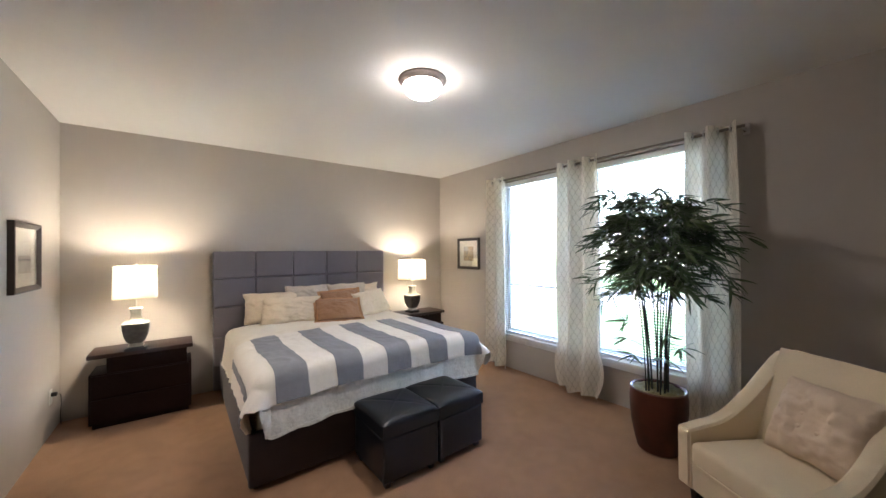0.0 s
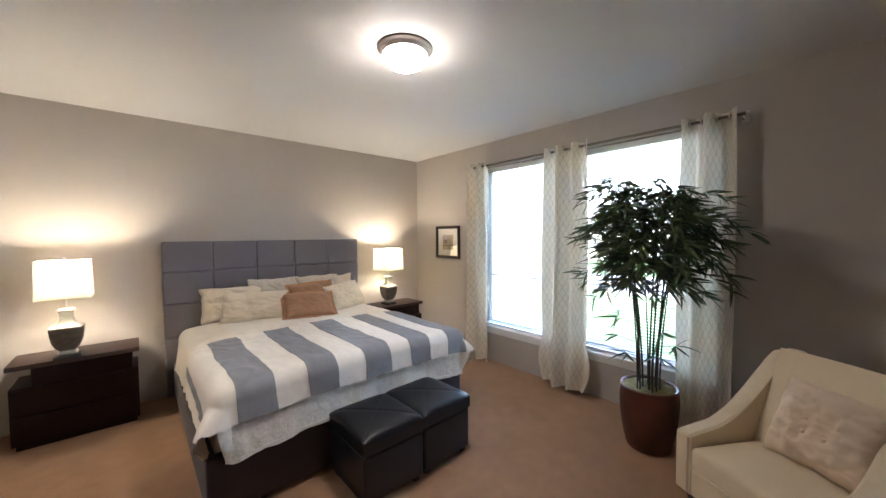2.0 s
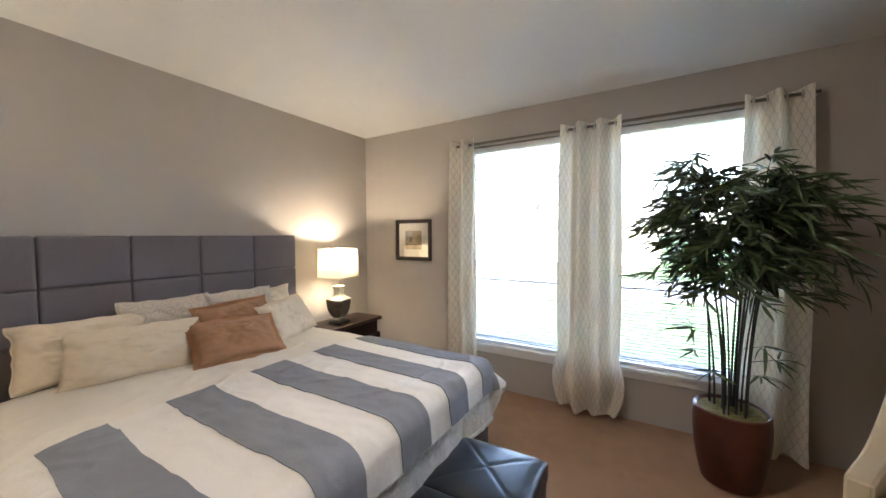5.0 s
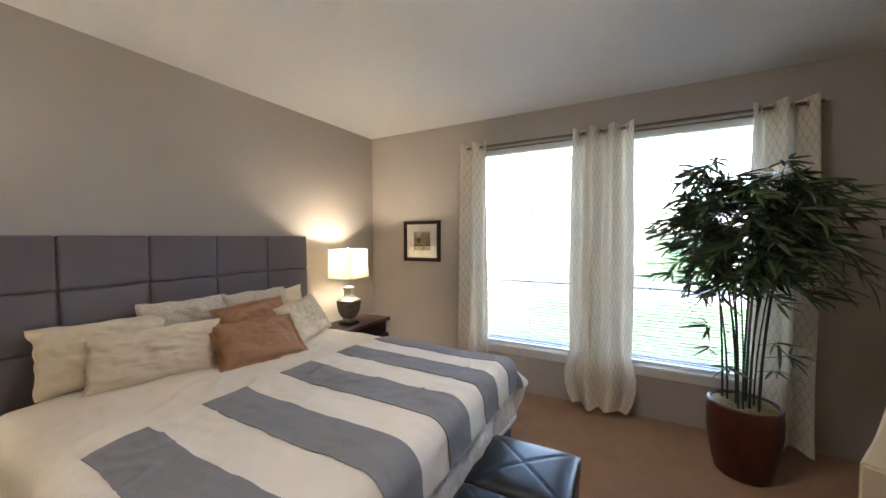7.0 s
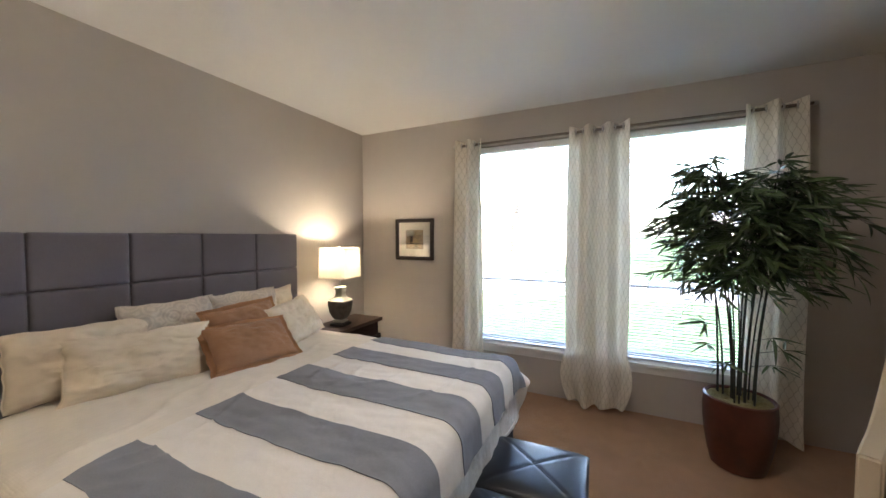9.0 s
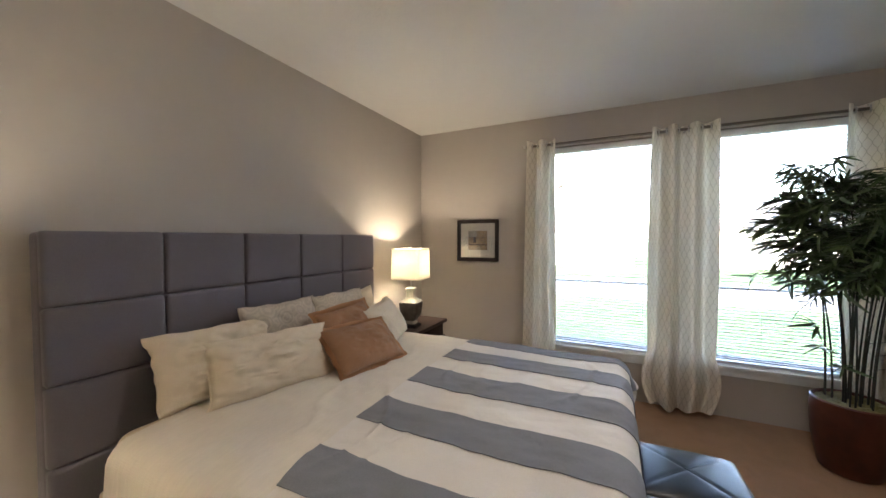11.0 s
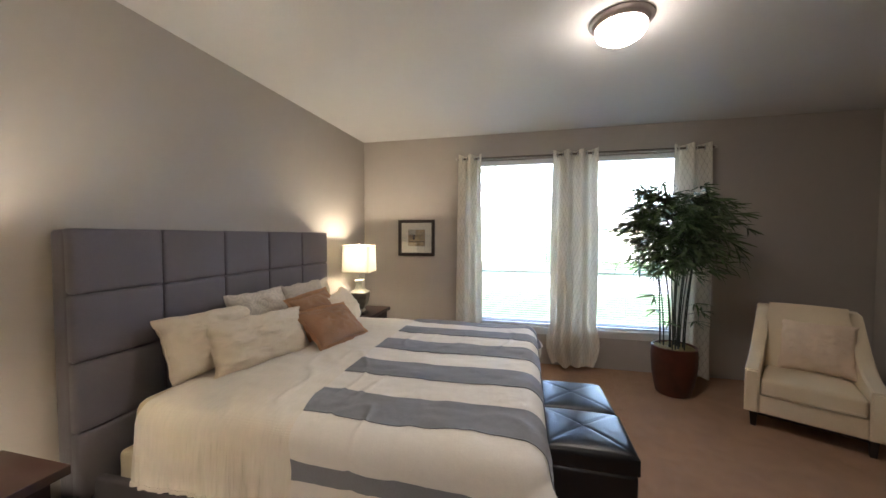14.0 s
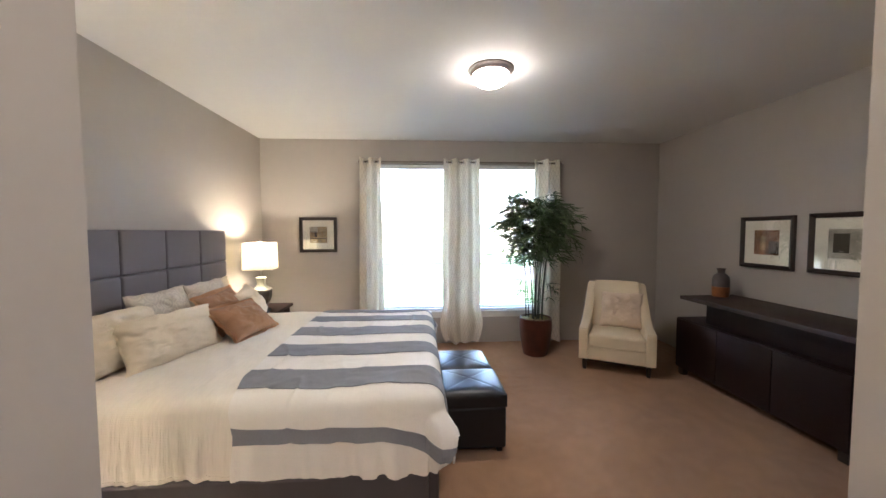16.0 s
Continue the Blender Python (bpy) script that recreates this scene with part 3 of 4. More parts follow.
TX0, TX1, TY0, TY1, TZ, TR = 0.435, 2.165, 2.46, 4.34, 0.724, 0.07


def drape(s, t, lift):
    """A point of cloth laid over the bed; s runs across, t from foot to head, both in metres of cloth."""
    sc, tc = min(max(s, TX0), TX1), min(max(t, TY0), TY1)
    o = Vector((s - sc, t - tc, 0))
    L = o.length
    soft = 0.012 * noise.noise(Vector((s * 2.2, t * 2.2, 0.3))) + 0.006 * noise.noise(Vector((s * 7, t * 5, 2.3))) + 0.0035 * noise.noise(Vector((s * 22, t * 9 + s * 6, 4.1)))
    warp = 0.5 * noise.noise(Vector((s * 1.7, t * 1.7, 7.7)))
    crease = max(1 - 5.0 * abs(noise.noise(Vector((s * 2.1 + warp, t * 4.6 + 2.0 * warp, 6.2)))), 0)
    soft += 0.008 * crease * crease * min(max(0.5 + 2 * noise.noise(Vector((s * 1.3, t * 1.3, 9.1))), 0), 1)
    soft -= 0.028 * abs((sc - 1.30) / 0.835) ** 3
    if L < 1e-6:
        return Vector((s, t, TZ + lift + soft))
    d = o / L
    L = max(abs(o.x), abs(o.y)) * (1 - 0.08 * min(abs(d.x), abs(d.y)))
    a = min(L / TR, math.pi / 2)
    out = (TR + lift) * math.sin(a)
    down = TR * (1 - math.cos(a)) - lift * math.cos(a)
    rest = max(L - TR * math.pi / 2, 0)
    down += rest
    run = t * d.x * d.x + s * d.y * d.y
    corner = min(abs(d.x), abs(d.y)) * 1.41
    fold = 0.018 * noise.noise(Vector((run * 5.0, 3.1, rest * 1.5))) + 0.009 * noise.noise(Vector((run * 15, 8.1, rest * 2))) + 0.004 * noise.noise(Vector((run * 38, 5.1, rest * 3)))
    if s < TX0:
        fold += 0.015 * math.sin(t * 46 + 6 * rest) * min(rest * 3.5, 1) * min(max((2.95 - t) / 0.3, 0), 1) * d.x ** 4
    if s < TX0 and t > 3.36:
        fold += (0.020 * noise.noise(Vector((t * 15, 2.2, rest * 1.2))) + 0.011 * noise.noise(Vector((t * 37, 6.3, rest * 2.5))) + 0.004 * noise.noise(Vector((t * 80, 1.3, rest * 9)))) * min((t - 3.36) * 8, 1)
    if t < TY0:
        out += rest * 0.12 * min(max((0.98 - s) / 0.3, 0), 1) * abs(d.y)
    out += rest * 0.05 + min(rest * 5, 1) * (fold + 0.008) + corner * (0.11 if t < TY0 else 0.055) * math.sin(math.pi * min(rest / 0.26, 1))
    return Vector((sc + d.x * out, tc + d.y * out, TZ - down + soft))


def cloth(s0, s1, t0, t1, lift, thick, nu, nv, ragged=0.0, wander=0.0, fall=0.0):
    """A cloth over the bed from s0 to s1 and t0 to t1, with ragged hems or wandering long edges."""
    def fn(u, v):
        s = s0 + (s1 - s0) * u
        t = t0 + (t1(s) - t0) * v if callable(t1) else t0 + (t1 - t0) * v
        if ragged:
            if u < 0.03 or u > 0.97:
                s += ragged * noise.noise(Vector((t * 9, 1.0, 0))) + 0.5 * ragged * noise.noise(Vector((t * 31, 1.0, 0)))
            if v < 0.03:
                t += ragged * noise.noise(Vector((s * 9, 2.0, 0))) + 0.5 * ragged * noise.noise(Vector((s * 31, 1.0, 0)))
        s -= fall * min(max((2.85 - t) / 0.5, 0), 1) ** 2
        s += wander * (noise.noise(Vector((t * 3.0, s0 * 7, 0))) + 0.5 * noise.noise(Vector((t * 9.0, s0 * 7, u))))
        return drape(s, t, lift)
    return sheet(nu, nv, fn, -thick)


quilt = thing("quilt", (0, 0, 0), label="silvery damask quilt hanging over the bed foot", category="quilt")
part("cloth", cloth(TX0 - 0.11, TX1 + 0.12, TY0 - 0.395, 4.14, 0.004, 0.004, 90, 80, 0.012), M_DAMASK, quilt)
part("hem", cloth(TX0 - 0.105, TX1 + 0.115, TY0 - 0.399, TY0 - 0.379, 0.006, 0.007, 90, 2), M_DAMASK, quilt, "stitched hem")
coverlet = thing("coverlet", (0, 0, 0), label="cream waffle-weave coverlet draped over the bed sides", category="coverlet")
part("cloth", cloth(TX0 - 0.365, TX1 + 0.32, TY0 - 0.105, 4.15, 0.011, 0.005, 110, 230, 0.014), M_CREAMCOVER, coverlet)
part("hem", cloth(TX0 - 0.369, TX0 - 0.352, TY0 - 0.085, 4.15, 0.013, 0.007, 2, 230, 0.0), M_CREAMCOVER, coverlet, "stitched hem")
part("hem", cloth(TX1 + 0.307, TX1 + 0.324, TY0 - 0.085, 4.15, 0.013, 0.007, 2, 230, 0.0), M_CREAMCOVER, coverlet, "stitched hem")


def throw_end(s):
    """Where the throw's upper edge lies, at s across the bed."""
    return 3.395 - 0.06 * min(max((0.6 - s) / 0.35, 0), 1) + 0.012 * noise.noise(Vector((s * 6, 0, 0)))


throw = thing("striped_throw", (0, 0, 0), label="off-white cotton throw with wide slate blue stripes", category="blanket")
part("cloth", cloth(TX0 - 0.38, TX1 + 0.33, TY0 - 0.21, throw_end, 0.020, 0.004, 150, 120, 0.006), M_THROW, throw)
for x0, x1 in ((0.222, 0.292), (0.465, 0.665), (0.860, 1.055), (1.248, 1.455), (1.648, 1.838), (2.025, 2.225)):
    part("stripe", cloth(x0, x1, TY0 - 0.207, throw_end, 0.0262, 0.003, 16, 120, 0.0, 0.016, 0.0 if x0 > 0.3 else 0.09), M_STRIPE, throw, "slate blue stripe")


def wrinkle(bm, seed, depth):
    """Presses soft slanting wrinkles into a pillow's two faces."""
    for v in bm.verts:
        p = v.co
        q = noise.noise(Vector((p.x * 3.0 + seed, p.z * 19 + p.x * 5.0, seed)))
        fade = min(max(0.5 + 1.6 * noise.noise(Vector((p.x * 4 + seed, p.z * 4, 3.3))), 0), 1)
        v.co.y += math.copysign(depth * q * fade, p.y) * min(abs(p.y) / 0.03, 1)


def pillow(w, h, t, at, lean, rz, material, label, seed, flange=False, spin=0.0, piping=True, tufts=False):
    """A pillow leaning back by lean degrees, turned by rz, standing at its base point."""
    dents = [(-0.2, 0.12, 0.22, 0.03), (0.2, 0.12, 0.22, 0.03), (-0.2, -0.2, 0.22, 0.03), (0.2, -0.2, 0.22, 0.03)] if tufts else ()
    b, rim = pillow_bm(w, h, t, 46, 0.07, 0.3 if flange else 1.0, seed, dents=dents)
    wrinkle(b, seed, 0.0 if tufts else 0.002 if flange else 0.0042)
    ob = thing("pillow", (0, 0, 0), label=label, category="pillow", group="" if tufts else "pillows on the bed")
    ob.matrix_basis = pose(*at, 0, 0, rz) @ pose(0, 0, 0, -lean, 0, 0) @ pose(0, 0, 0, 0, spin, 0)
    part("cushion", b, material, ob)
    if flange:
        part("flange", flange_bm(rim, h), M_RUSTEDGE, ob, "lighter rust flange")
    elif piping:
        part("seam", loop_tube(rim, 0.004), material, ob)
    if tufts:
        for du, dv, *_ in dents:
            bt = lathe([(0.011, -0.004), (0.011, 0.0), (0.007, 0.005), (0.0001, 0.006)], 14)
            q = part("button", bt, material, ob)
            q.matrix_basis = pose(du * w / 2, -t * 0.36, (dv * 0.5 + 0.5) * h, 90, 0, 0)
    return ob


PZ = TZ + 0.004
pillow(0.55, 0.345, 0.19, (0.79, 4.115, PZ), 24, -6, M_PILLOW, "large cream bed pillow against the headboard", 1.0)
pillow(0.59, 0.31, 0.16, (0.92, 3.92, PZ - 0.01), 27, -19, M_PILLOW, "cream linen pillow in front of a larger one", 2.0)
pillow(0.50, 0.38, 0.13, (1.19, 4.15, PZ), 16, -2, M_PILLOWGREY, "beige patterned square pillow against the headboard", 3.0)
pillow(0.62, 0.35, 0.17, (1.81, 4.22, PZ), 10, 2, M_PILLOW, "large cream bed pillow on the window side", 5.0)
pillow(0.50, 0.38, 0.12, (1.66, 4.12, PZ), 16, 2, M_PILLOWGREY, "beige patterned square pillow near the headboard end", 4.0)
pillow(0.48, 0.32, 0.15, (1.915, 3.88, PZ), 32, 15, M_PILLOW, "smaller cream linen pillow on the window side", 6.0, spin=-4)
pillow(0.46, 0.33, 0.13, (1.515, 3.88, PZ + 0.02), 34, -2, M_RUST, "rust brown square pillow with flanged edge", 7.0, flange=True, spin=-3)
pillow(0.48, 0.295, 0.14, (1.375, 3.675, PZ + 0.02), 48, -6, M_RUST, "rust brown lumbar pillow with flanged edge", 8.0, flange=True, spin=3)

# ---- ottomans ----


def ottoman():
    o = thing("ottoman", (1.195, 2.14, 0), label="black leather cube ottoman with cross-stitched lid at the bed foot", category="ottoman", group="ottomans at the bed foot")
    w, d = 0.415, 0.45
    part("body", box(-w / 2, w / 2, -d / 2, d / 2, 0.035, 0.315, 0.018, 3), M_LEATHER, o)

    def top(u, v):
        x, y = 2 * u - 1, 2 * v - 1
        ridge = min(abs(x - y), abs(x + y))
        edge = (max(1 - abs(x) ** 6, 0) * max(1 - abs(y) ** 6, 0)) ** 0.5
        z = 0.40 + 0.028 * edge - 0.004 * math.exp(-(ridge / 0.05) ** 2) * edge + 0.010 * (1 - x * x) * (1 - y * y)
        return Vector((x * (w / 2 + 0.004), y * (d / 2 + 0.004), z))

    lid = sheet(48, 48, top)
    edges = [e for e in lid.edges if e.is_boundary]
    for dz, gx in ((-0.025, 0.006), (-0.05, 0.006), (-0.08, 0.0)):
        got = bmesh.ops.extrude_edge_only(lid, edges=edges)
        vs = [g for g in got["geom"] if isinstance(g, bmesh.types.BMVert)]
        edges = [g for g in got["geom"] if isinstance(g, bmesh.types.BMEdge)]
        for v in vs:
            v.co.z = 0.40 + dz
    bmesh.ops.recalc_face_normals(lid, faces=lid.faces)
    ld = part("lid", lid, M_LEATHER, o)
    for s in (1, -1):
        pts = [Vector((x * (w / 2 - 0.012), s * x * (d / 2 - 0.012), top((x + 1) / 2, (s * x + 1) / 2).z + 0.0005)) for x in [-0.9 + 0.15 * k for k in range(13)]]
        part("stitched_seam", tube(pts, 0.0016, 5), M_LEATHER, ld)
    for sx in (-1, 1):
        for sy in (-1, 1):
            f = part("foot", box(-0.02, 0.02, -0.02, 0.02, 0, 0.036, 0.004), M_DARKLEG, o)
            f.location = (sx * (w / 2 - 0.04), sy * (d / 2 - 0.04), 0)
    return o


ott = ottoman()
copy_thing(ott, pose(1.62, 2.155, 0, 0, 0, 2))

# ---- nightstands, sideboard ----


def nightstand(at, rz, label):
    o = thing("nightstand", at, rz, label, "nightstand", "nightstands beside the bed")
    part("tabletop", box(-0.36, 0.36, -0.185, 0.185, 0.595, 0.63, 0.003), M_WALNUT, o, "dark walnut plank top")
    part("neck", box(-0.24, 0.315, -0.16, 0.17, 0.46, 0.595, 0.002), M_ESPRESSO, o)
    body = part("body", box(-0.35, 0.35, -0.17, 0.18, 0.04, 0.46, 0.003), M_ESPRESSO, o)
    for z0, z1 in ((0.055, 0.25), (0.258, 0.45)):
        part("drawer_front", box(-0.335, 0.335, -0.182, -0.171, z0, z1, 0.002), M_ESPRESSO, body)
    part("plinth", box(-0.33, 0.33, -0.15, 0.17, 0.0, 0.04), M_ESPRESSO, o)
    return o


nightstand((-0.28, 4.255, 0), 0, "espresso nightstand with overhanging walnut top by the corner")
nightstand((2.70, 4.215, 0), 0, "espresso nightstand with overhanging walnut top near the window wall")

sb = thing("sideboard", (1.44, SOUTH + 0.30, 0), label="long espresso sideboard with floating overhanging top", category="sideboard")
part("tabletop", box(-0.80, 0.69, -0.285, 0.285, 0.79, 0.825, 0.003), M_WALNUT, sb, "dark walnut plank top")
part("neck", box(-0.72, 0.50, -0.27, 0.16, 0.585, 0.79, 0.002), M_ESPRESSO, sb)
sbody = part("body", box(-0.74, 0.76, -0.28, 0.25, 0.07, 0.585, 0.003), M_ESPRESSO, sb)
for k in range(3):
    x0 = -0.735 + k * 0.4975
    dr = part("door", box(x0 + 0.003, x0 + 0.4945, 0.251, 0.264, 0.085, 0.575, 0.002), M_ESPRESSO, sbody)
for sx in (-0.70, 0.70):
    for sy in (-0.24, 0.22):
        part("leg", box(sx - 0.03, sx + 0.03, sy - 0.03, sy + 0.03, 0.0, 0.07, 0.004), M_DARKLEG, sb)

vs = thing("vase", (2.02, -0.50, 0.825), label="grey and rust glazed bottle vase on the sideboard", category="vase")
part("lower_body", lathe([(0.058, 0.0), (0.068, 0.006), (0.073, 0.05), (0.073, 0.105)], 36), M_VASERUST, vs, "rust orange glazed lower half")
part("upper_body", lathe([(0.073, 0.106), (0.072, 0.17), (0.065, 0.205), (0.046, 0.228), (0.031, 0.238), (0.029, 0.256), (0.037, 0.277), (0.040, 0.285), (0.032, 0.285), (0.025, 0.255), (0.025, 0.2)], 36), M_VASEGREY, vs, "grey glazed shoulder and neck")

# ---- table lamps ----


def table_lamp(at, rz, label):
    o = thing("table_lamp", at, rz, label, "table lamp", "table lamps beside the bed")
    part("foot", lathe([(0.078, 0), (0.08, 0.008), (0.074, 0.022), (0.05, 0.03)], 48, 0.6), M_CORD, o, "black square foot")
    part("base_collar", lathe([(0.05, 0.03), (0.055, 0.036), (0.043, 0.055), (0.048, 0.062)], 48, 0.5), M_LAMPLIGHT, o)
    part("lower_body", lathe([(0.048, 0.062), (0.066, 0.085), (0.083, 0.13), (0.091, 0.18), (0.095, 0.232), (0.093, 0.238)], 48, 0.45), M_LAMPDARK, o, "dark bronze ceramic urn")
    part("shoulder", lathe([(0.093, 0.238), (0.085, 0.246), (0.055, 0.262), (0.040, 0.285), (0.036, 0.315), (0.040, 0.345), (0.047, 0.365), (0.040, 0.372), (0.012, 0.376)], 48, 0.45), M_LAMPLIGHT, o, "pale silvery ceramic neck")
    part("stem", tube([(0, 0, 0.37), (0, 0, 0.46)], 0.006, 10), M_NICKEL, o)
    part("socket", tube([(0, 0, 0.46), (0, 0, 0.51)], 0.016, 12), M_NICKEL, o)
    part("bulb", lathe([(0.012, 0.51), (0.016, 0.525), (0.028, 0.55), (0.03, 0.57), (0.024, 0.59), (0.0001, 0.6)], 20), M_BULB, o, "lit bulb")
    z0, z1 = 0.462, 0.738

    def wall(u, v):
        r = 0.148 - 0.006 * v
        a = 2 * math.pi * u
        p = 14
        c, s = math.cos(a), math.sin(a)
        q = (abs(c) ** p + abs(s) ** p) ** (-1 / p)
        return Vector((r * c * q, r * s * q, z0 + (z1 - z0) * v))

    sh = part("shade", sheet(96, 8, wall, 0.0015), M_SHADE, o, "glowing cream linen box shade")
    for v in (0.0, 1.0):
        pts = [wall(k / 64, v) for k in range(64)]
        ringb = bmesh.new()
        rings = []
        for p in pts:
            d = Vector((p.x, p.y, 0)).normalized()
            rings.append([ringb.verts.new(p + q) for q in (d * 0.002 + Vector((0, 0, -0.004)), d * 0.002 + Vector((0, 0, 0.004)), -d * 0.002 + Vector((0, 0, 0.004)), -d * 0.002 + Vector((0, 0, -0.004)))])
        for i in range(64):
            a, b = rings[i], rings[(i + 1) % 64]
            for k in range(4):
                ringb.faces.new((a[k], a[(k + 1) % 4], b[(k + 1) % 4], b[k]))
        part("shade_trim", ringb, M_SHADETRIM, sh)
    hp = bmesh.new()
    for a in (0, math.pi / 2):
        tube([(math.cos(a) * 0.136, math.sin(a) * 0.136, z1 - 0.012), (0, 0, z1 - 0.012), (-math.cos(a) * 0.136, -math.sin(a) * 0.136, z1 - 0.012)], 0.002, 5, hp)
    part("harp", hp, M_NICKEL, o)
    part("harp_stem", tube([(0, 0, 0.60), (0, 0, z1 - 0.01)], 0.002, 6), M_NICKEL, o)
    part("finial", lathe([(0.004, z1 - 0.012), (0.005, z1), (0.012, z1 + 0.008), (0.010, z1 + 0.022), (0.0001, z1 + 0.028)], 14), M_NICKEL, o)
    return o


table_lamp((-0.33, 4.125, 0.63), 0, "urn table lamp with glowing box shade on the corner nightstand")
table_lamp((2.615, 4.20, 0.63), 8, "urn table lamp with glowing box shade near the window wall")
for at in ((-0.33, 4.125, 1.285), (2.615, 4.20, 1.285)):
    lp = new("lamp_light", bpy.data.lights.new("lamp_light", "POINT"))
    lp.data.energy, lp.data.color, lp.data.shadow_soft_size = LAMP_WATTS, (1.0, 0.875, 0.68), 0.03
    lp.location = at

# ---- ceiling lights ----


def ceiling_light(at, label, lit):
    o = thing("ceiling_light", at, 0, label, "ceiling light")
    part("ring", lathe([(0.160, 0.0), (0.164, -0.002), (0.165, -0.007), (0.161, -0.011), (0.151, -0.013), (0.142, -0.022), (0.137, -0.033), (0.131, -0.038), (0.122, -0.036), (0.121, -0.008)], 56, cap=False), M_RING, o, "satin nickel ring")
    part("diffuser", lathe([(0.121, -0.030), (0.132, -0.040), (0.132, -0.058), (0.117, -0.084), (0.084, -0.106), (0.040, -0.117), (0.0001, -0.119)], 56), lit, o, "glowing opal glass bowl")
    return o


ceiling_light((1.325, 1.96, TOP), "flush round ceiling light with nickel ring, lit", M_DOME)
# Unseen fixture, added beyond the doorway to give the jambs their light.
ceiling_light((-1.75, 2.35, TOP), "unseen ceiling light added in the next room to light the doorway jambs", M_UNSEENDOME)

# ---- pictures ----


def picture(name, at, rz, w, h, printm, label, details=()):
    """A framed print hanging on a wall; local -y faces the room and its back lies on y = 0."""
    o = thing(name, at, rz, label, "picture", "framed prints")
    fb = bmesh.new()
    fw, fd = 0.038, 0.03
    prof = [(0.0, 0.0), (0.0, -fd), (0.010, -fd - 0.004), (0.024, -fd + 0.004), (fw, -fd + 0.012), (fw, 0.0)]
    loops = []
    for off, y in prof:
        x, z = w / 2 - off, h / 2 - off
        loops.append([fb.verts.new(p) for p in ((-x, y, -z), (x, y, -z), (x, y, z), (-x, y, z))])
    for a, b in zip(loops, loops[1:]):
        for k in range(4):
            fb.faces.new((a[k], a[(k + 1) % 4], b[(k + 1) % 4], b[k]))
    bmesh.ops.recalc_face_normals(fb, faces=fb.faces)
    part("frame", fb, M_FRAME, o, "dark wood frame", smooth=False)
    iw, ih = w / 2 - fw, h / 2 - fw
    pw2, ph2 = iw * 0.56, ih * 0.56
    part("backing", box(-iw, iw, -0.006, -0.001, -ih, ih), M_FILLET, o, smooth=False)
    mb = bmesh.new()
    for bb in ((-iw, iw, ph2, ih), (-iw, iw, -ih, -ph2), (-iw, -pw2, -ph2, ph2), (pw2, iw, -ph2, ph2)):
        box(bb[0], bb[1], -0.012, -0.008, bb[2], bb[3], bm=mb)
    part("mat_board", mb, M_MATBOARD, o, "cream mat", smooth=False)
    part("print", box(-pw2, pw2, -0.0085, -0.0065, -ph2, ph2), printm, o, smooth=False)
    for nm, m, x0, x1, z0, z1 in details:
        part(nm, box(x0 * pw2, x1 * pw2, -0.0098, -0.0088, z0 * ph2, z1 * ph2), m, o, smooth=False)
    g = part("glazing", box(-iw, iw, -0.0165, -0.0145, -ih, ih), M_PANE, o, "reflective picture glass", smooth=False)
    g.visible_shadow = False
    return o


picture("framed_picture", (EAST, 3.785, 1.448), -90, 0.465, 0.445, M_PRINT, "small framed ochre print beside the curtain",
        (("ink_mark", M_INK, -0.45, -0.2, -0.25, 0.35), ("ink_field", M_PRINTGREY, -0.98, -0.1, 0.35, 0.98), ("ink_line", M_INK, -0.98, 0.98, -0.5, -0.42)))
picture("framed_picture", (WEST, 3.575, 1.463), 90, 0.53, 0.47, M_PRINTGREY, "framed grey landscape print above the corner outlet",
        (("ink_field", M_PALEINK, -0.98, 0.98, 0.1, 0.98), ("ink_line", M_INK, -0.98, 0.98, -0.2, -0.1)))
picture("framed_picture", (1.806, SOUTH, 1.372), 180, 0.50, 0.485, M_PRINTRUST, "framed rust abstract print above the vase",
        (("ink_mark", M_PRINT, -0.5, -0.05, -0.6, 0.5), ("ink_field", M_INK, 0.2, 0.98, -0.9, 0.1)))
picture("framed_picture", (1.195, SOUTH, 1.379), 180, 0.49, 0.485, M_PRINTGREY, "framed dark print reflecting the window",
        (("ink_mark", M_INK, -0.7, 0.2, -0.6, 0.7),))

# ---- outlet with plug ----
ol = thing("wall_outlet", (WEST, 4.21, 0.31), 90, "white wall outlet with a plugged-in cord", "outlet")
part("cover_plate", box(-0.036, 0.036, -0.006, 0.0, -0.058, 0.058, 0.002), M_PLATE, ol)
part("plug", box(-0.016, 0.016, -0.04, -0.006, 0.004, 0.034, 0.005), M_CORD, ol, "black plug")
part("cord", tube([(0, -0.038, 0.018), (0.03, -0.055, 0.0), (0.07, -0.05, -0.08), (0.12, -0.035, -0.2), (0.17, -0.03, -0.296)], 0.003, 6), M_CORD, ol, "black cord")

# ---- armchair ----
CH = pose(2.155, 0.485, 0, 0, 0, -118.8) @ Matrix.Scale(0.97, 4)
chair = new("armchair")
chair.matrix_basis = CH
tagged(chair, "cream upholstered armchair with sloping arms and dark legs", "armchair")


def arm_top(y):
    """Height of the arm's upper edge, y from the front edge backwards."""
    k = min(max((y - 0.14) / 0.46, 0), 1)
    return 0.465 + 0.03 * min(y / 0.14, 1) + 0.40 * (k ** 1.7)


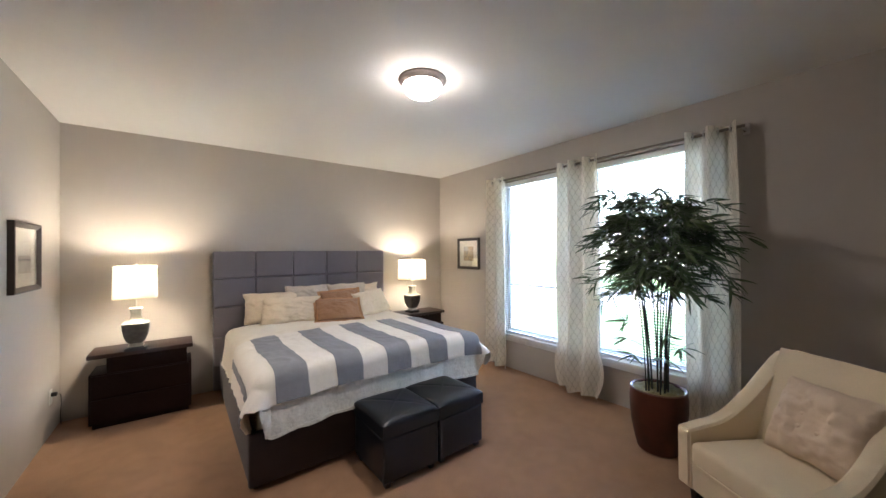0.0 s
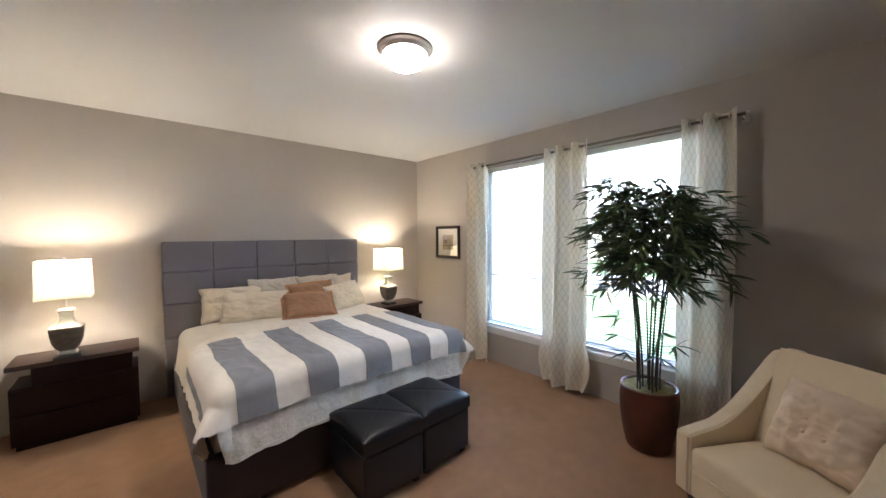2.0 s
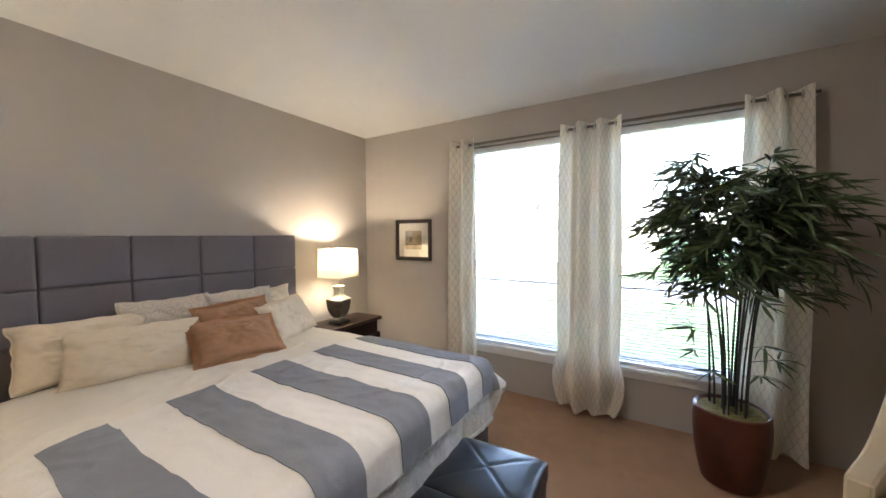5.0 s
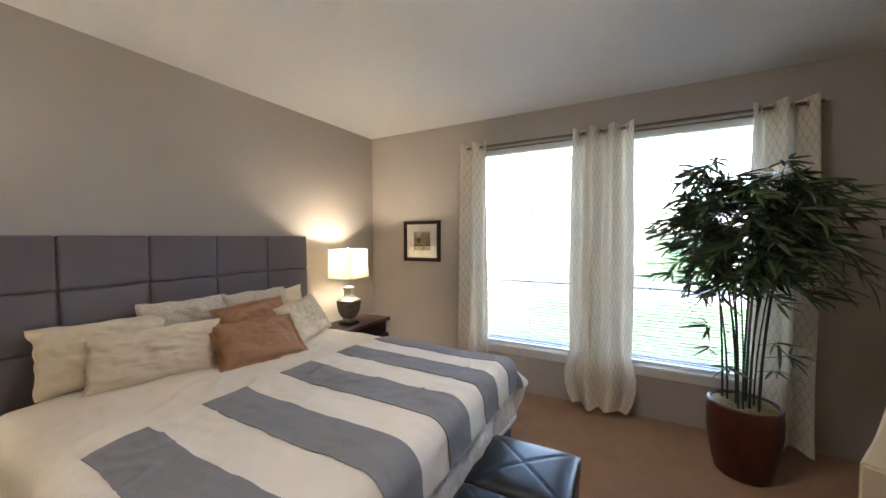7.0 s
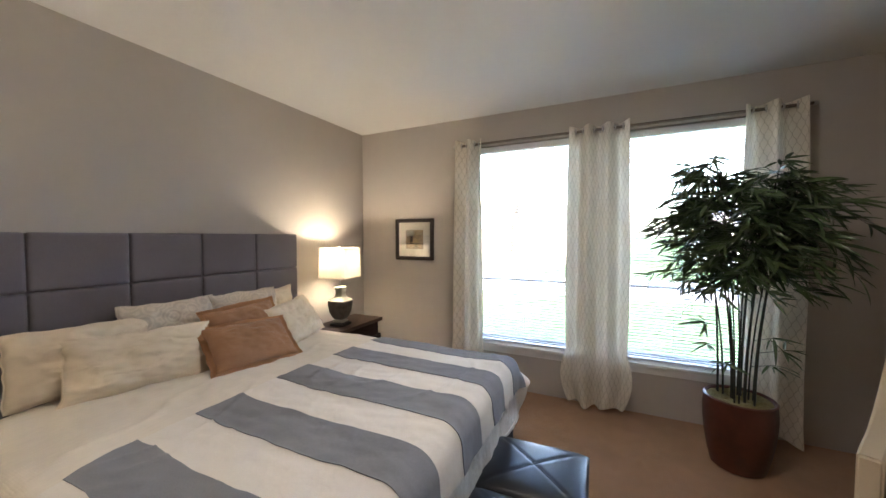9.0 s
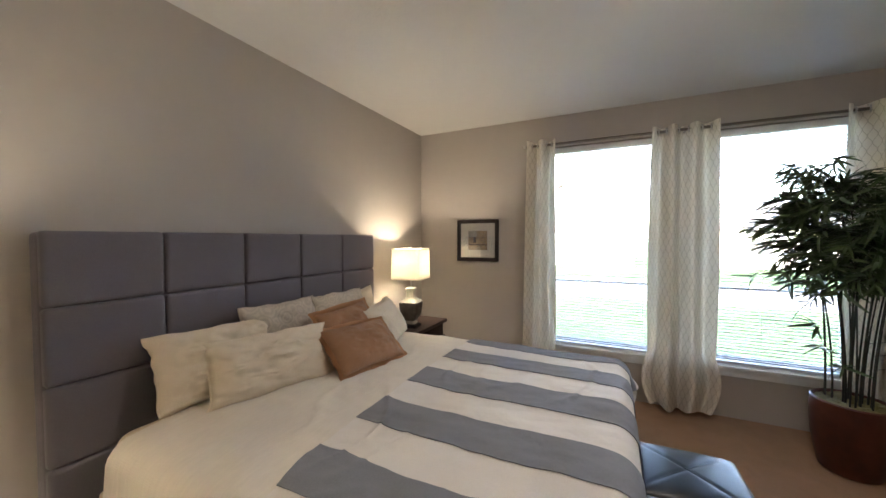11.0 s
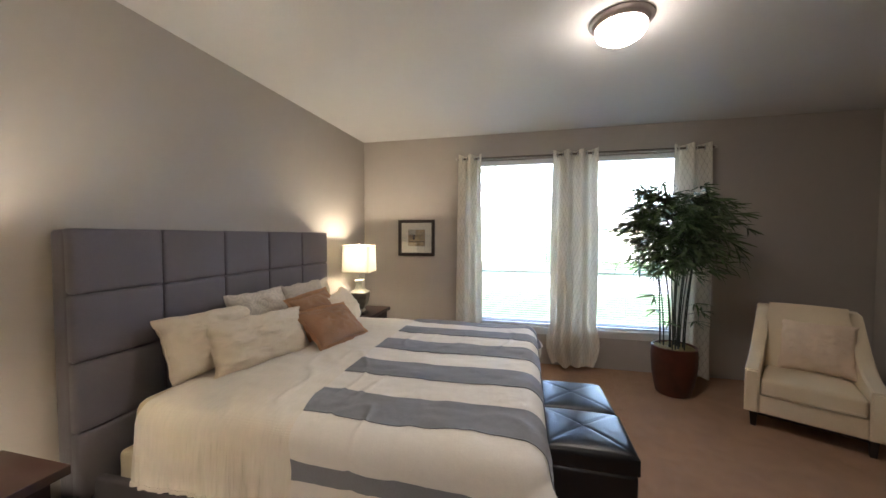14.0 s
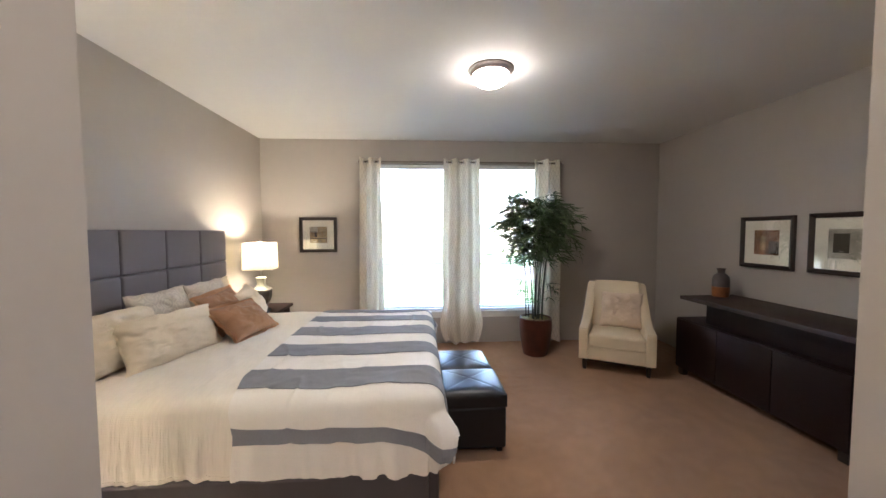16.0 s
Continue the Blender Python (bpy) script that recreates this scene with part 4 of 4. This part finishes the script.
def arm_bm(x0, x1):
    b = bmesh.new()
    n = 26
    rows = []
    for i in range(n + 1):
        y = 0.72 * i / n
        zt = arm_top(y)
        e = 0.012
        lean = 0.05 * max(y - 0.5, 0) / 0.22
        k = -math.copysign(0.06 * min(y / 0.62, 1) ** 1.4, x0)
        rows.append([b.verts.new(p) for p in ((x0 + k * 0.5, y + lean, 0.13), (x0 + k, y + lean, zt - e), (x0 + e + k, y + lean, zt), (x1 - e + k, y + lean, zt), (x1 + k, y + lean, zt - e), (x1 + k * 0.5, y + lean, 0.13))])
    for p, q in zip(rows, rows[1:]):
        for k in range(6):
            b.faces.new((p[k], p[(k + 1) % 6], q[(k + 1) % 6], q[k]))
    b.faces.new(rows[0][::-1])
    b.faces.new(rows[-1])
    bmesh.ops.recalc_face_normals(b, faces=b.faces)
    sharp = [e for e in b.edges if all(abs(v.co.y) < 1e-5 for v in e.verts)]
    bmesh.ops.bevel(b, geom=sharp, offset=0.012, segments=3, affect="EDGES")
    return b


part("arm", arm_bm(-0.37, -0.28), M_CHAIR, chair)
part("arm", arm_bm(0.28, 0.37), M_CHAIR, chair)
part("front_rail", box(-0.279, 0.279, 0.012, 0.60, 0.13, 0.275, 0.012, 3), M_CHAIR, chair)
sc = box(-0.276, 0.276, 0.0, 0.58, 0.277, 0.41, 0.035, 4)
bmesh.ops.subdivide_edges(sc, edges=[e for e in sc.edges if e.calc_length() > 0.2], cuts=6, use_grid_fill=True)
for v in sc.verts:
    if v.co.z > 0.34:
        v.co.z += 0.022 * (1 - (v.co.x / 0.276) ** 2) * (1 - ((v.co.y - 0.29) / 0.29) ** 2)
for v in sc.verts:
    v.co.x *= 1 - 0.13 * max(v.co.y, 0) / 0.58
seatc = part("seat_cushion", sc, M_CHAIR, chair)
part("seat_piping", tube([(-0.262, 0.002, 0.29), (0, -0.002, 0.288), (0.262, 0.002, 0.29)], 0.005, 8), M_CHAIR, seatc)


def back_front(u, v):
    x, z = (2 * u - 1) * (0.245 - 0.015 * v), 0.30 + 0.60 * v
    y = 0.53 + 0.17 * v - 0.03 * (1 - (2 * u - 1) ** 2) * math.sin(math.pi * min(v * 1.05, 1))
    return Vector((x, y, z))


part("backrest", sheet(14, 14, back_front, -0.13), M_CHAIR, chair)
for x, y in ((-0.31, 0.075), (0.31, 0.075), (-0.26, 0.68), (0.26, 0.68)):
    q = part("leg", lathe([(0.018, 0.0), (0.027, 0.13)], 24, 0.6), M_DARKLEG, chair, "dark tapered wooden leg")
    q.location = (x, y, 0)
part("plinth_rail", box(-0.30, 0.30, 0.06, 0.09, 0.095, 0.13, 0.003), M_DARKLEG, chair, "dark wooden rail")
cp = pillow(0.44, 0.42, 0.21, (0, 0, 0), 24, 0, M_CHAIRPILLOW, "pink-beige tufted pillow on the armchair seat", 11.0, tufts=True)
cp.matrix_basis = CH @ pose(0.05, 0.36, 0.425, 0, 0, -4) @ pose(0, 0, 0, -24, 0, 0)

# ---- potted bamboo ----
PX, PY = 2.84, 1.10
plant = thing("potted_bamboo", (PX, PY, 0), label="artificial bamboo with dense dark leaves in a glazed terracotta pot", category="potted plant")
part("pot", lathe([(0.130, 0.0), (0.143, 0.01), (0.163, 0.10), (0.180, 0.20), (0.189, 0.30), (0.190, 0.38), (0.185, 0.43), (0.188, 0.445), (0.18, 0.452), (0.168, 0.445), (0.168, 0.39)], 56, cap=False), M_POT, plant, "reddish brown glazed pot")


def ground(u, v):
    a, r = 2 * math.pi * u, 0.172 * v
    return Vector((r * math.cos(a), r * math.sin(a), 0.436 + 0.018 * noise.noise(Vector((r * math.cos(a) * 20, r * math.sin(a) * 20, 0)))))


part("moss", sheet(32, 10, ground), M_MOSS, plant, "dried moss and soil")
rng = random.Random(7)
LEAF_MESH = []
for length, bend in ((0.145, 0.028), (0.115, 0.014), (0.165, 0.05)):
    lb = bmesh.new()
    prev = None
    for k in range(7):
        f = k / 6
        wdt = 0.0092 * (math.sin(math.pi * min(f ** 0.8 * 0.9 + 0.08, 1)) ** 0.8)
        y, z = f * length, -bend * f * f
        row = [lb.verts.new((-wdt, y, z + 0.002)), lb.verts.new((0, y, z - 0.001)), lb.verts.new((wdt, y, z + 0.002))] if 0 < k < 6 else [lb.verts.new((0, y, z))]
        if prev:
            if len(prev) == 1:
                lb.faces.new((prev[0], row[1], row[0]))
                lb.faces.new((prev[0], row[2], row[1]))
            elif len(row) == 1:
                lb.faces.new((prev[0], prev[1], row[0]))
                lb.faces.new((prev[1], prev[2], row[0]))
            else:
                lb.faces.new((prev[0], prev[1], row[1], row[0]))
                lb.faces.new((prev[1], prev[2], row[2], row[1]))
        prev = row
    LEAF_MESH.append(mesh_of(lb, "leaf", M_LEAF))

leaf_poses = []


def leaf_cluster(tip, out, count, droop, fan=1.0, spread=0.09):
    """Fans leaves round a twig's end, hanging by droop degrees."""
    base = math.atan2(out.y, out.x)
    for k in range(count):
        a = base + fan * (2 * (k + rng.uniform(0.2, 0.8)) / count - 1)
        pitch = rng.uniform(-38, 38) - droop
        p = tip - out.normalized() * rng.uniform(0, spread)
        m = pose(*p, 0, 0, math.degrees(a) - 90) @ pose(0, 0, 0, pitch, rng.uniform(-60, 60), 0) @ Matrix.Scale(rng.uniform(0.7, 1.1), 4)
        end = m @ Vector((0, 0.17, -0.04))
        if PX + end.x > 3.13 or PX + end.x < 2.1:
            continue
        leaf_poses.append(m)


def spray(p, d, reach, rise, fall, leaves):
    """A twig that leaves the culm at p along d, arches up by rise and hangs by fall, with leaf fans along it."""
    pts = [p + d * reach * f + Vector((0, 0, rise * math.sin(math.pi * min(f * 0.75, 1)) - fall * f ** 2.2)) for f in (0, 0.25, 0.5, 0.75, 1.0)]
    tube(pts, [0.003, 0.0025, 0.002, 0.0016, 0.001], 4, twigs)
    for i, share in ((2, 0.6), (3, 0.8), (4, 1.0)):
        leaf_cluster(pts[i], pts[i] - pts[i - 1], max(int(leaves * share), 3), 6 * i - 4, 1.15 if i < 4 else 0.8)


twigs = bmesh.new()
for c in range(15):
    a = 2 * math.pi * c / 15 + rng.uniform(-0.2, 0.2)
    r0 = rng.uniform(0.035, 0.12)
    lobe = 1 if math.sin(a) > 0 else -1
    top = 1.56 + 0.30 * ((c * 7) % 15) / 14
    sx, sy = math.cos(a) * rng.uniform(0.04, 0.14), math.sin(a) * rng.uniform(0.05, 0.17) + 0.05 * lobe
    pts = []
    for k in range(9):
        f = k / 8
        pts.append(Vector((r0 * math.cos(a) + sx * f * f - 0.02 * f, r0 * math.sin(a) + sy * f * f, 0.40 + (top - 0.40) * f)))
    rad = rng.uniform(0.005, 0.009)
    culm = tube(pts, [rad * (1 - 0.45 * k / 8) for k in range(9)], 8)
    part("culm", culm, M_CULM, plant)
    leaf_cluster(pts[8], Vector((sx, sy, 0.1)), 12, -30, 3.0)
    for k in range(14):
        f = 0.56 + 0.44 * ((k + rng.random()) / 14) ** 0.8
        i = min(int(f * 8), 7)
        p = pts[i].lerp(pts[i + 1], f * 8 - i)
        if p.z < 1.10:
            continue
        b = a + rng.uniform(-2.4, 2.4)
        high = max((p.z - 1.25) / 0.6, 0)
        reach = rng.uniform(0.10, 0.38) * (1.0 - 0.25 * high)
        d = Vector((math.cos(b) * 0.7, math.sin(b), 0))
        spray(p, d, reach, 0.10 + 0.05 * high, 0.02 + (0.30 - 0.2 * min(high, 1)) * reach, rng.randint(6, 8))
# long arching sprays that stand out of the crown
for y, x, z, rise, fall in ((-0.56, -0.02, 1.56, 0.12, 0.12), (-0.47, -0.10, 1.34, 0.10, 0.16), (-0.40, 0.08, 1.50, 0.10, 0.10), (0.50, -0.14, 1.52, 0.10, 0.10),
                            (0.46, -0.05, 1.62, 0.10, 0.10), (0.42, -0.22, 1.36, 0.08, 0.18), (0.34, -0.30, 1.26, 0.08, 0.14), (-0.30, -0.30, 1.30, 0.08, 0.16)):
    p, d = Vector((x * 0.3, y * 0.25, z)), Vector((x * 0.7, y * 0.75, 0))
    spray(p, d.normalized(), d.length, rise, fall, 6)
for y, x, z in ((0.20, -0.10, 0.80), (0.22, -0.06, 0.93), (-0.20, -0.08, 0.80), (-0.12, -0.14, 0.88), (-0.10, -0.16, 0.72), (0.12, -0.15, 0.70)):
    p, q = Vector((x * 0.4, y * 0.35, z - 0.05)), Vector((x, y, z))
    tube([p, q], [0.0025, 0.0012], 4, twigs)
    leaf_cluster(q, q - p, 6, 5, 1.6, 0.04)
part("twig", twigs, M_CULM, plant)["kind"] = "stuff"
rng.shuffle(leaf_poses)
rest = bmesh.new()
for k, m in enumerate(leaf_poses):
    me = LEAF_MESH[k % 3]
    if k < 300:
        lf = part("leaf", me, None, plant)
        lf.matrix_basis = m
    else:
        start = len(rest.verts)
        rest.from_mesh(me)
        rest.verts.ensure_lookup_table()
        for v in rest.verts[start:]:
            v.co = m @ v.co
fl = part("foliage", rest, M_LEAF, plant)
fl["kind"] = "stuff"

# ---- outside ----
GZ = -0.75


def lawn(u, v):
    x, y = XO + 0.02 + 900 * u ** 3, -600 + 1200 * v
    return Vector((x, y, GZ))


solid("ground", sheet(24, 24, lawn), M_GRASS, "mown green lawn outside the windows", "ground", kind="structure", smooth=False)
solid("road", box(14.0, 20.0, -120, 120, GZ, GZ + 0.02), M_ASPHALT, "pale grey road beyond the lawn", "road", kind="structure", smooth=False)


def house(at, rz, w, d, h, label):
    o = thing("house", at, rz, label, "house", "houses across the road")
    part("wall", box(-w / 2, w / 2, -d / 2, d / 2, 0, h), M_SIDING, o, smooth=False)
    rb = bmesh.new()
    ov = 0.4
    ridge = h + d * 0.28
    pts = [(-w / 2 - ov, -d / 2 - ov, h), (w / 2 + ov, -d / 2 - ov, h), (w / 2 + ov, d / 2 + ov, h), (-w / 2 - ov, d / 2 + ov, h), (-w / 2 - ov, 0, ridge), (w / 2 + ov, 0, ridge)]
    vv = [rb.verts.new(p) for p in pts]
    for q in ((0, 1, 5, 4), (2, 3, 4, 5), (0, 4, 3), (1, 2, 5), (3, 2, 1, 0)):
        rb.faces.new([vv[k] for k in q])
    part("roof", rb, M_ROOF, o, "grey shingle roof", smooth=False)
    for k in range(3):
        x = -w / 2 + (k + 0.5) * w / 3
        wf = part("window", box(x - 0.7, x + 0.7, -d / 2 - 0.06, -d / 2 + 0.02, 0.9, 2.2, 0.02), M_TRIM, o)
        part("pane", box(x - 0.6, x + 0.6, -d / 2 - 0.075, -d / 2 - 0.061, 1.0, 2.1), M_DARKGLASS, wf, smooth=False)
    return o


house((34, 9, GZ), -90, 16, 8, 2.9, "single-storey pale house with grey gable roof")
house((36, -12, GZ), -90, 15, 8, 2.9, "single-storey pale house beyond a bare tree")

tree = thing("bare_tree", (10.5, 4.6, GZ), label="leafless grey street tree on the lawn", category="tree")
tb = bmesh.new()


def branch(p, d, length, r, depth):
    q = p + d * length
    mid = p.lerp(q, 0.5) + Vector((rng.uniform(-1, 1), rng.uniform(-1, 1), 0)) * length * 0.05
    tube([p, mid, q], [r, r * 0.85, r * 0.65], 6, tb)
    if depth:
        for k in range(3):
            nd = (d + Vector((rng.uniform(-0.7, 0.7), rng.uniform(-0.7, 0.7), rng.uniform(0.0, 0.5)))).normalized()
            branch(q, nd, length * rng.uniform(0.6, 0.8), r * 0.6, depth - 1)


branch(Vector((0, 0, 0)), Vector((0, 0, 1)), 1.7, 0.07, 4)
part("trunk_and_limbs", tb, M_BARK, tree)
